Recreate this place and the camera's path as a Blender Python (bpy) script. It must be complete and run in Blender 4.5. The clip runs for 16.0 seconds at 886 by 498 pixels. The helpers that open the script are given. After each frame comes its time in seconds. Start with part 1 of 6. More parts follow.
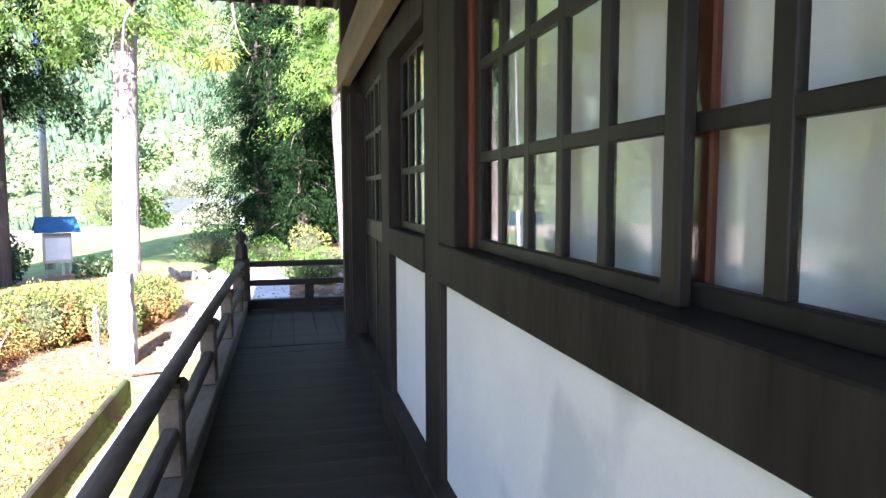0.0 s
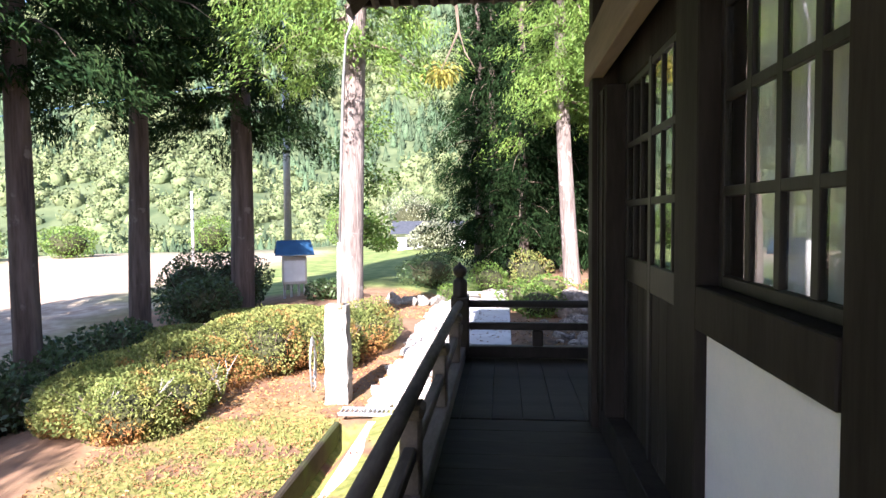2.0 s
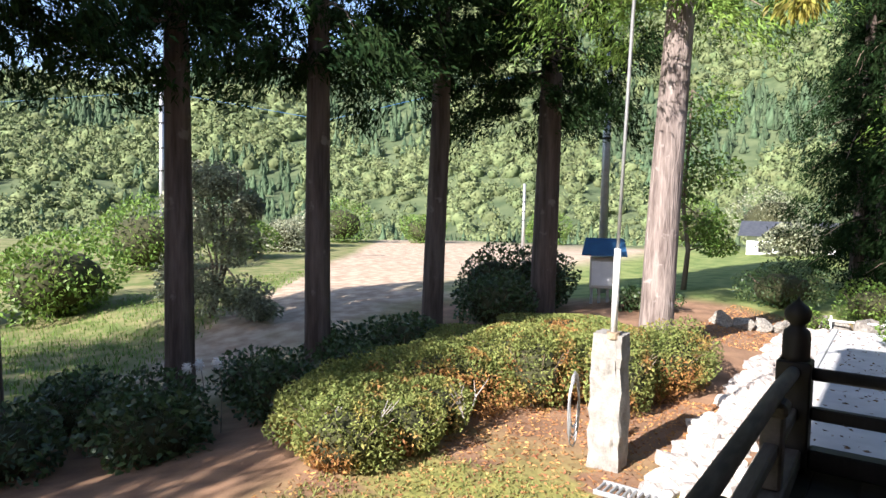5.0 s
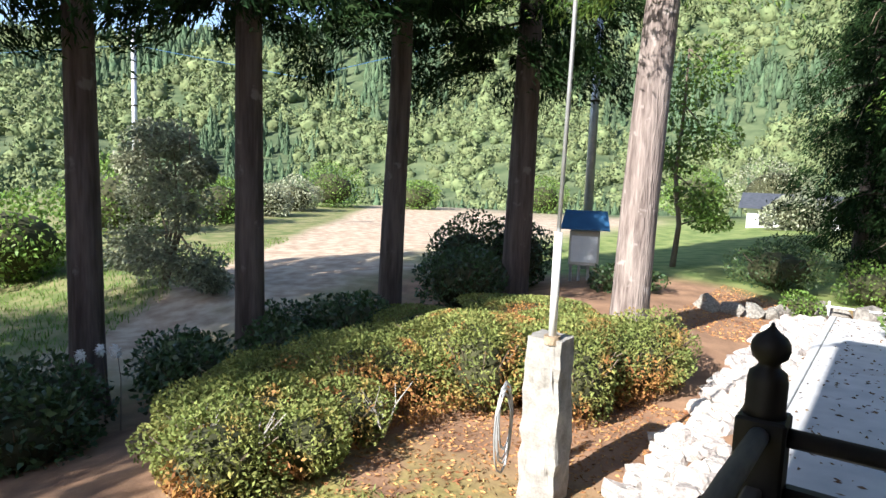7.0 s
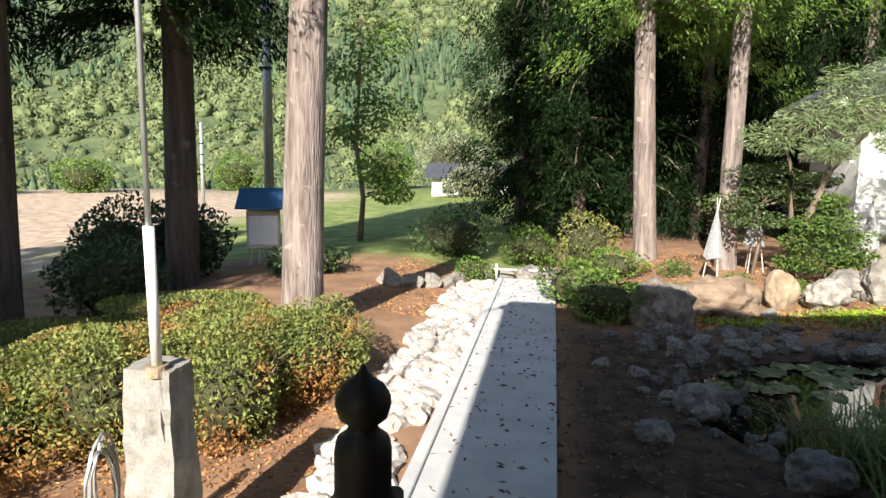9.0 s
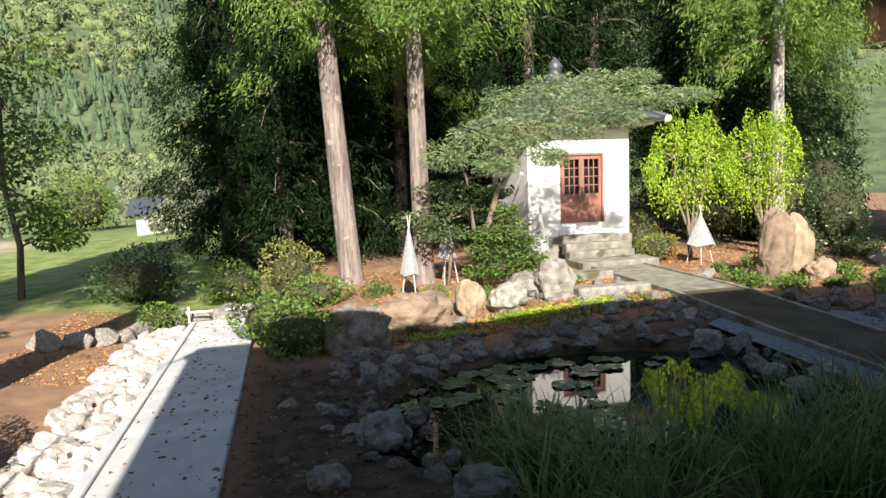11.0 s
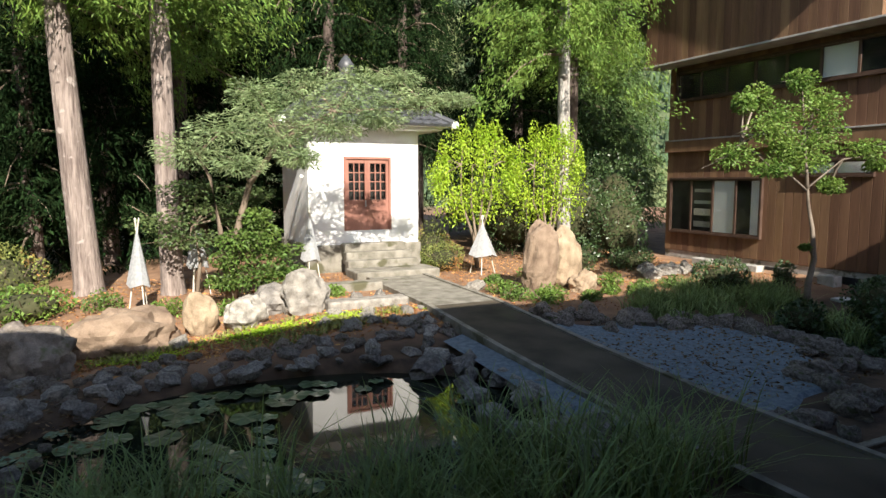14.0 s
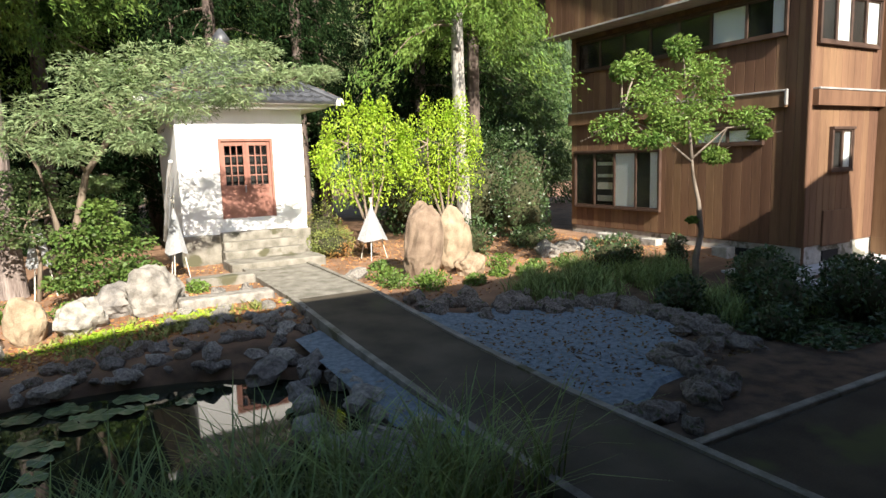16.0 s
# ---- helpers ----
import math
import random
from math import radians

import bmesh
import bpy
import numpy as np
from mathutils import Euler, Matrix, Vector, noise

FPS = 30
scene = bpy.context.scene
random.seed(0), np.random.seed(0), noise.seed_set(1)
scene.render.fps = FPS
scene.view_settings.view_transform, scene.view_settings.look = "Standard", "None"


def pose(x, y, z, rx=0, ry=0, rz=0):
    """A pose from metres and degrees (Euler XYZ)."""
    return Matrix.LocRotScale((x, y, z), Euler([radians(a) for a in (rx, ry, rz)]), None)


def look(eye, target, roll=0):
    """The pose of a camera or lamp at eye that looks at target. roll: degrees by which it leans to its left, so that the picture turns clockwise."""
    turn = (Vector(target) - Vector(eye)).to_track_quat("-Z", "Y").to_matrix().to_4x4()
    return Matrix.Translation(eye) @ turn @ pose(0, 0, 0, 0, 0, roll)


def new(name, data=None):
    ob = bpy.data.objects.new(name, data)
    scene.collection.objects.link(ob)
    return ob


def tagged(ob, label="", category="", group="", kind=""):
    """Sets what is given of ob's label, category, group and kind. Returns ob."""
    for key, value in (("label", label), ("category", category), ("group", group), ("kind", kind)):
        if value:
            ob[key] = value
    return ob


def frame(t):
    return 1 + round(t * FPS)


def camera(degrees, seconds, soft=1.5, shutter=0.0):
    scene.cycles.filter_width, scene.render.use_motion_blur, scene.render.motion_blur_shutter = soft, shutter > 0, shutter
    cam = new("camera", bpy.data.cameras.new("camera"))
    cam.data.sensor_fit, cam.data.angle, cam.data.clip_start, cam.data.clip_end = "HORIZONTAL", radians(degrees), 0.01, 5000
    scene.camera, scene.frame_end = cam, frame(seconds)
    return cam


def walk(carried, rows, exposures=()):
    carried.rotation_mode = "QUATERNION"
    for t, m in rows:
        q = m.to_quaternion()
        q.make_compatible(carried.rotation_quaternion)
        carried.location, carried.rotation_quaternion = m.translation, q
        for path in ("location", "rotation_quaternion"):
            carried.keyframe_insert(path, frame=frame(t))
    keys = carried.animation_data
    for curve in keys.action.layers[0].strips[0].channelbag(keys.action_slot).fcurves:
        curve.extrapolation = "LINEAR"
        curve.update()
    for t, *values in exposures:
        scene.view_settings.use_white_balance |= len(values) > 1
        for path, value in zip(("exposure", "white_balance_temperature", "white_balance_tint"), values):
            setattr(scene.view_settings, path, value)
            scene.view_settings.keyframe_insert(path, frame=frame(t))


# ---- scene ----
cam = camera(69.1, 16.0)
PATH = [
    (0, (-0.049, -0.181, 1.563), (0.423, 1.754, 1.388), -0.2),
    (0.5, (-0.088, 0.194, 1.585), (0.264, 2.156, 1.418), -0.3),
    (1, (-0.094, 0.6, 1.608), (0.055, 2.589, 1.464), -1.5),
    (1.5, (-0.101, 1.022, 1.599), (-0.141, 3.018, 1.47), -2.1),
    (2, (-0.134, 1.468, 1.617), (-0.323, 3.456, 1.513), -0.5),
    (2.5, (-0.127, 1.909, 1.616), (-0.45, 3.881, 1.535), -1.3),
    (3, (-0.15, 2.338, 1.614), (-0.691, 4.263, 1.564), -1.9),
    (3.5, (-0.183, 2.759, 1.612), (-0.918, 4.618, 1.55), -0.4),
    (4, (-0.173, 3.193, 1.605), (-1.057, 4.985, 1.521), 0.1),
    (4.5, (-0.137, 3.618, 1.603), (-1.252, 5.277, 1.513), 1.0),
    (4.7, (-0.132, 3.789, 1.606), (-1.27, 5.431, 1.502), 1.0),
    (6.8, (-0.231, 5.528, 1.675), (-1.445, 7.1, 1.442), 2.6),
    (7, (-0.232, 5.688, 1.672), (-1.382, 7.308, 1.439), 2.2),
    (7.5, (-0.225, 6.076, 1.653), (-1.286, 7.755, 1.412), 0.9),
    (8, (-0.201, 6.433, 1.644), (-1.181, 8.159, 1.397), 0.7),
    (8.5, (-0.174, 6.755, 1.653), (-0.85, 8.619, 1.395), 2.1),
    (9, (-0.129, 7.012, 1.678), (-0.459, 8.964, 1.393), 1.1),
    (9.2, (-0.075, 7.089, 1.679), (-0.357, 9.047, 1.389), 0.2),
    (11.3, (0.877, 7.708, 1.65), (1.385, 9.632, 1.443), -1.8),
    (11.5, (1.005, 7.749, 1.648), (1.511, 9.673, 1.443), -1.2),
    (12, (1.401, 7.798, 1.637), (2.076, 9.67, 1.436), -0.9),
    (12.5, (1.833, 7.835, 1.622), (2.632, 9.658, 1.428), 0.2),
    (13, (2.248, 7.841, 1.61), (3.154, 9.613, 1.414), -0.4),
    (13.5, (2.615, 7.846, 1.608), (3.444, 9.654, 1.399), 0.1),
    (14, (3.014, 7.881, 1.606), (3.866, 9.679, 1.399), 0.0),
    (14.5, (3.42, 7.89, 1.609), (4.336, 9.654, 1.381), -1.2),
    (15, (3.812, 7.902, 1.612), (4.718, 9.667, 1.358), 0.5),
    (15.5, (4.197, 7.946, 1.613), (5.128, 9.696, 1.346), -0.4),
    (16, (4.559, 7.982, 1.613), (5.55, 9.697, 1.338), -1.7),
]
EXPOSURES = [(0.0, 3.15, 5450, 20), (1.0, 2.85, 5550, 20), (2.0, 2.25, 5900, 23), (3.0, 1.7, 6150, 26), (4.0, 1.5, 6150, 21), (7.0, 1.5, 5950, 11), (9.0, 1.25, 6450, 10), (12.0, 1.2, 6500, 10), (14.5, 1.25, 6520, 10), (16.0, 1.42, 6550, 10)]
walk(cam, [(t, look(eye, target, roll)) for t, eye, target, roll in PATH], EXPOSURES)


# ---- light ----
SUN_DIR = Vector((0.15, 1.0, -0.64)).normalized()
world = bpy.data.worlds.new("sky")
scene.world = world
world.use_nodes = True
wn = world.node_tree
sky = wn.nodes.new("ShaderNodeTexSky")
sky.sky_type, sky.sun_disc = "NISHITA", False
sky.sun_elevation = math.asin(-SUN_DIR.z)
sky.sun_rotation = math.atan2(-SUN_DIR.x, -SUN_DIR.y)
wn.nodes["Background"].inputs["Strength"].default_value = 0.097
wn.links.new(sky.outputs[0], wn.nodes["Background"].inputs["Color"])
sun = new("sun", bpy.data.lights.new("sun", "SUN"))
sun.data.energy, sun.data.angle, sun.data.color = 5.0, radians(0.53), (1.0, 0.93, 0.82)
sun.matrix_world = look((0, 0, 30), Vector((0, 0, 30)) + SUN_DIR)


# ---- materials ----
def mat(name, c1, c2, scale=6.0, rough=0.8, bump=0.3, stretch=(1, 1, 1), fine=60.0, vary=0.0, island=0.0, spec=0.3, metal=0.0, trans=0.0, c3=None, spots=0.0, dist=0.01):
    """Two-scale procedural surface: broad blotches, fine grain and relief."""
    m = bpy.data.materials.new(name)
    m.use_nodes = True
    nt = m.node_tree
    b = nt.nodes["Principled BSDF"]
    co = nt.nodes.new("ShaderNodeTexCoord")
    mp = nt.nodes.new("ShaderNodeMapping")
    mp.inputs["Scale"].default_value = stretch
    nt.links.new(co.outputs["Object"], mp.inputs[0])
    n1, n2 = nt.nodes.new("ShaderNodeTexNoise"), nt.nodes.new("ShaderNodeTexNoise")
    n1.inputs["Scale"].default_value, n1.inputs["Detail"].default_value = scale, 5
    n2.inputs["Scale"].default_value, n2.inputs["Detail"].default_value = fine, 3
    for n in (n1, n2):
        nt.links.new(mp.outputs[0], n.inputs["Vector"])
    ramp = nt.nodes.new("ShaderNodeValToRGB")
    ramp.color_ramp.elements[0].position, ramp.color_ramp.elements[1].position = 0.32, 0.68
    ramp.color_ramp.elements[0].color, ramp.color_ramp.elements[1].color = (*c1, 1), (*c2, 1)
    add = nt.nodes.new("ShaderNodeMath")
    add.operation = "MULTIPLY_ADD"
    add.inputs[1].default_value, add.inputs[2].default_value = 0.35, -0.175
    nt.links.new(n2.outputs["Fac"], add.inputs[0])
    s = nt.nodes.new("ShaderNodeMath")
    nt.links.new(n1.outputs["Fac"], s.inputs[0])
    nt.links.new(add.outputs[0], s.inputs[1])
    nt.links.new(s.outputs[0], ramp.inputs[0])
    col = ramp.outputs["Color"]
    if c3:
        n3 = nt.nodes.new("ShaderNodeTexNoise")
        n3.inputs["Scale"].default_value, n3.inputs["Detail"].default_value = scale * 0.45, 6
        nt.links.new(co.outputs["Object"], n3.inputs["Vector"])
        r3 = nt.nodes.new("ShaderNodeValToRGB")
        r3.color_ramp.elements[0].position, r3.color_ramp.elements[1].position = 0.62 - spots, 0.68 - spots
        nt.links.new(n3.outputs["Fac"], r3.inputs[0])
        mx = nt.nodes.new("ShaderNodeMix")
        mx.data_type = "RGBA"
        nt.links.new(r3.outputs["Color"], mx.inputs["Factor"])
        nt.links.new(col, mx.inputs["A"])
        mx.inputs["B"].default_value = (*c3, 1)
        col = mx.outputs["Result"]
    if vary or island:
        hs = nt.nodes.new("ShaderNodeHueSaturation")
        if island:
            g = nt.nodes.new("ShaderNodeNewGeometry")
            src, amount = g.outputs["Random Per Island"], island
        else:
            g = nt.nodes.new("ShaderNodeObjectInfo")
            src, amount = g.outputs["Random"], vary
        ma = nt.nodes.new("ShaderNodeMath")
        ma.operation = "MULTIPLY_ADD"
        ma.inputs[1].default_value, ma.inputs[2].default_value = 2 * amount, 1 - amount
        nt.links.new(src, ma.inputs[0])
        nt.links.new(ma.outputs[0], hs.inputs["Value"])
        mh = nt.nodes.new("ShaderNodeMath")
        mh.operation = "MULTIPLY_ADD"
        mh.inputs[1].default_value, mh.inputs[2].default_value = 0.08 * amount, 0.5 - 0.04 * amount
        nt.links.new(src, mh.inputs[0])
        nt.links.new(mh.outputs[0], hs.inputs["Hue"])
        nt.links.new(col, hs.inputs["Color"])
        col = hs.outputs["Color"]
    nt.links.new(col, b.inputs["Base Color"])
    b.inputs["Roughness"].default_value = rough
    b.inputs["Specular IOR Level"].default_value = spec
    b.inputs["Metallic"].default_value = metal
    if bump:
        bp = nt.nodes.new("ShaderNodeBump")
        bp.inputs["Strength"].default_value, bp.inputs["Distance"].default_value = bump, dist
        nt.links.new(s.outputs[0], bp.inputs["Height"])
        nt.links.new(bp.outputs[0], b.inputs["Normal"])
    if trans:
        tr = nt.nodes.new("ShaderNodeBsdfTranslucent")
        nt.links.new(col, tr.inputs["Color"])
        ms = nt.nodes.new("ShaderNodeMixShader")
        ms.inputs[0].default_value = trans
        nt.links.new(b.outputs[0], ms.inputs[1])
        nt.links.new(tr.outputs[0], ms.inputs[2])
        nt.links.new(ms.outputs[0], nt.nodes["Material Output"].inputs["Surface"])
    return m


M_DARK = mat("dark_stained_wood", (0.015, 0.0128, 0.0115), (0.037, 0.032, 0.028), 5, 0.68, 0.3, (1, 1, 0.15), 40, vary=0.2, spec=0.15)
M_RAIL = mat("weathered_rail_wood", (0.05, 0.044, 0.038), (0.13, 0.115, 0.10), 5, 0.75, 0.35, (1, 0.2, 1), 40, vary=0.15)
M_BLACK = mat("black_painted_wood", (0.013, 0.012, 0.0115), (0.028, 0.025, 0.023), 6, 0.48, 0.2, (1, 1, 0.2), 40, spec=0.25)
M_BEAM = mat("greyed_beam_wood", (0.12, 0.095, 0.065), (0.22, 0.18, 0.13), 4, 0.8, 0.4, (1, 0.1, 1), 30)
M_DECK = mat("dark_deck_boards", (0.022, 0.019, 0.016), (0.052, 0.046, 0.039), 3, 0.66, 0.3, (0.2, 1, 1), 30, vary=0.1, spec=0.15)
M_PLASTER = mat("white_plaster", (0.82, 0.83, 0.84), (0.90, 0.90, 0.89), 2.5, 0.9, 0.12, fine=70, c3=(0.66, 0.68, 0.70), spots=0.02, dist=0.004)
M_REDWOOD = mat("reddish_wood", (0.085, 0.024, 0.013), (0.16, 0.05, 0.026), 4, 0.5, 0.2, (1, 1, 0.2))
M_CURTAIN = mat("white_curtain", (0.86, 0.87, 0.88), (0.92, 0.92, 0.92), 3, 0.9, 0.05)
M_ROOM = mat("brown_room_wall", (0.14, 0.10, 0.07), (0.2, 0.15, 0.11), 2, 0.9, 0.05)
M_TILE = mat("grey_roof_tile", (0.035, 0.037, 0.042), (0.085, 0.088, 0.095), 5, 0.45, 0.2, vary=0.2, spec=0.5)
M_WHITE = mat("white_limewash", (0.78, 0.78, 0.76), (0.86, 0.86, 0.85), 1.5, 0.9, 0.08, c3=(0.74, 0.74, 0.72), spots=-0.02)
M_SIDING = mat("brown_timber_siding", (0.115, 0.061, 0.035), (0.205, 0.116, 0.066), 3, 0.75, 0.3, (1, 1, 0.08), 40, vary=0.22)
M_CONC = mat("weathered_concrete", (0.30, 0.285, 0.26), (0.46, 0.44, 0.41), 6, 0.9, 0.6, c3=(0.15, 0.145, 0.115), spots=0.05, dist=0.02)
M_PATH = mat("pale_concrete_path", (0.40, 0.405, 0.41), (0.51, 0.51, 0.505), 2.5, 0.9, 0.3, fine=120, c3=(0.42, 0.41, 0.40), spots=-0.02)
# Walk concretes with moss spots; their browns are darkened for the temple's shade.
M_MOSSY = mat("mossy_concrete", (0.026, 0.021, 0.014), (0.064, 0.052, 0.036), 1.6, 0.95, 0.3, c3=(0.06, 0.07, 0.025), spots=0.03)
M_WALK = mat("shaded_walk_concrete", (0.042, 0.034, 0.024), (0.092, 0.075, 0.053), 1.6, 0.95, 0.35, fine=80, c3=(0.07, 0.07, 0.035), spots=0.0)
M_ROCK = mat("grey_garden_rock", (0.12, 0.11, 0.10), (0.31, 0.285, 0.255), 4, 0.88, 0.8, vary=0.35, dist=0.04)
M_PALEROCK = mat("pale_rock", (0.155, 0.14, 0.12), (0.34, 0.315, 0.275), 7, 0.9, 0.9, vary=0.18, dist=0.03)
M_BROWNROCK = mat("ochre_rock", (0.19, 0.135, 0.09), (0.36, 0.275, 0.19), 4, 0.88, 0.8, vary=0.2, dist=0.04)
# Same cedar bark twice: shade in the first colour, sunlight in the second.
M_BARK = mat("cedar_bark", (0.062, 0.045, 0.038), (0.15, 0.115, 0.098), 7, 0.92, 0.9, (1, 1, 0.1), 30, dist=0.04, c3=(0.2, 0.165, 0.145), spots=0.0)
M_SUNBARK = mat("sunlit_pinkish_bark", (0.13, 0.10, 0.088), (0.31, 0.255, 0.225), 10, 0.94, 1.0, (1, 1, 0.12), 40, dist=0.05, c3=(0.35, 0.30, 0.27), spots=0.0)
M_PALEBARK = mat("pale_bark", (0.20, 0.18, 0.16), (0.48, 0.45, 0.41), 8, 0.9, 0.9, (1, 1, 0.1), 30, dist=0.04, c3=(0.12, 0.10, 0.085), spots=0.0)
M_TWIG = mat("twig_bark", (0.12, 0.09, 0.065), (0.24, 0.19, 0.14), 9, 0.9, 0.4, (1, 1, 0.2))
# Cedar leaf in two tones: one lightened for sun, one darkened for shade.
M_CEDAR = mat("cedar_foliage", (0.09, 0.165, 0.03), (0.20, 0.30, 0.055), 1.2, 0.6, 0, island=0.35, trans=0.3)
M_CEDAR_SHADED = mat("shaded_cedar_foliage", (0.012, 0.028, 0.010), (0.032, 0.06, 0.018), 1.2, 0.85, 0, island=0.4, trans=0.12, spec=0.08)
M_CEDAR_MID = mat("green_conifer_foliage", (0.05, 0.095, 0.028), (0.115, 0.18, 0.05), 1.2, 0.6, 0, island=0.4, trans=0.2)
# Near-black base: the grove's deep shade is put into the leaf colour.
M_GROVE_SHADED = mat("shaded_grove_foliage", (0.007, 0.016, 0.006), (0.02, 0.038, 0.012), 1.2, 0.9, 0, island=0.5, trans=0.06, spec=0.04)
M_HEDGE = mat("azalea_leaf", (0.13, 0.168, 0.045), (0.285, 0.30, 0.085), 1.8, 0.75, 0, island=0.32, trans=0.25, c3=(0.36, 0.18, 0.06), spots=0.1)
M_SHRUB = mat("dark_shrub_leaf", (0.035, 0.07, 0.025), (0.085, 0.13, 0.045), 2, 0.4, 0, island=0.35, trans=0.2, spec=0.5)
M_LIME = mat("lime_green_leaf", (0.29, 0.44, 0.033), (0.44, 0.58, 0.055), 2, 0.5, 0, island=0.25, trans=0.4)
M_GREEN = mat("mid_green_leaf", (0.10, 0.18, 0.035), (0.20, 0.29, 0.06), 2, 0.5, 0, island=0.35, trans=0.35)
M_GRASS = mat("grass_blade", (0.13, 0.19, 0.06), (0.30, 0.38, 0.14), 2, 0.5, 0, island=0.35, trans=0.3)
M_LITTER = mat("orange_leaf_litter", (0.30, 0.135, 0.055), (0.42, 0.225, 0.09), 5, 0.85, 0, island=0.4)
M_BLUE = mat("blue_sheet_metal", (0.018, 0.075, 0.17), (0.03, 0.105, 0.22), 3, 0.45, 0.05, spec=0.5)
M_GALV = mat("galvanised_steel", (0.42, 0.43, 0.44), (0.55, 0.56, 0.57), 8, 0.45, 0.05, metal=0.6)
M_WHITEPAINT = mat("white_paint", (0.74, 0.74, 0.72), (0.82, 0.82, 0.80), 5, 0.5, 0.05)
M_BUFF = mat("pale_box_paint", (0.50, 0.47, 0.40), (0.62, 0.59, 0.52), 4, 0.6, 0.1)
# Unlit rooms and vent gaps: their darkness is put into this colour.
M_DARKIN = mat("dark_interior", (0.012, 0.012, 0.012), (0.03, 0.028, 0.026), 2, 0.9, 0)
M_BLIND = mat("white_blind", (0.70, 0.71, 0.72), (0.80, 0.80, 0.80), 2, 0.85, 0.03)
M_NET = mat("white_net", (0.38, 0.39, 0.40), (0.52, 0.53, 0.53), 20, 0.9, 0.2, trans=0.4)


def glass_mat(name, tint=(1, 1, 1), gloss=1.0):
    """Thin pane: clear with a Fresnel sheen."""
    m = bpy.data.materials.new(name)
    m.use_nodes = True
    nt = m.node_tree
    nt.nodes.remove(nt.nodes["Principled BSDF"])
    t, g, f, x, p, q = (nt.nodes.new(k) for k in ("ShaderNodeBsdfTransparent", "ShaderNodeBsdfGlossy", "ShaderNodeLayerWeight", "ShaderNodeMixShader", "ShaderNodeMath", "ShaderNodeMath"))
    t.inputs[0].default_value = (*tint, 1)
    g.inputs["Roughness"].default_value = 0.015
    f.inputs["Blend"].default_value = 0.5
    p.operation, q.operation = "POWER", "MULTIPLY_ADD"
    p.inputs[1].default_value, q.inputs[1].default_value, q.inputs[2].default_value = 4.0, 0.6 * gloss, 0.035 * gloss
    nt.links.new(f.outputs["Facing"], p.inputs[0])
    nt.links.new(p.outputs[0], q.inputs[0])
    nt.links.new(q.outputs[0], x.inputs[0])
    nt.links.new(t.outputs[0], x.inputs[1])
    nt.links.new(g.outputs[0], x.inputs[2])
    nt.links.new(x.outputs[0], nt.nodes["Material Output"].inputs["Surface"])
    return m


M_GLASS = glass_mat("window_glass", (0.95, 0.97, 0.96), 1.25)


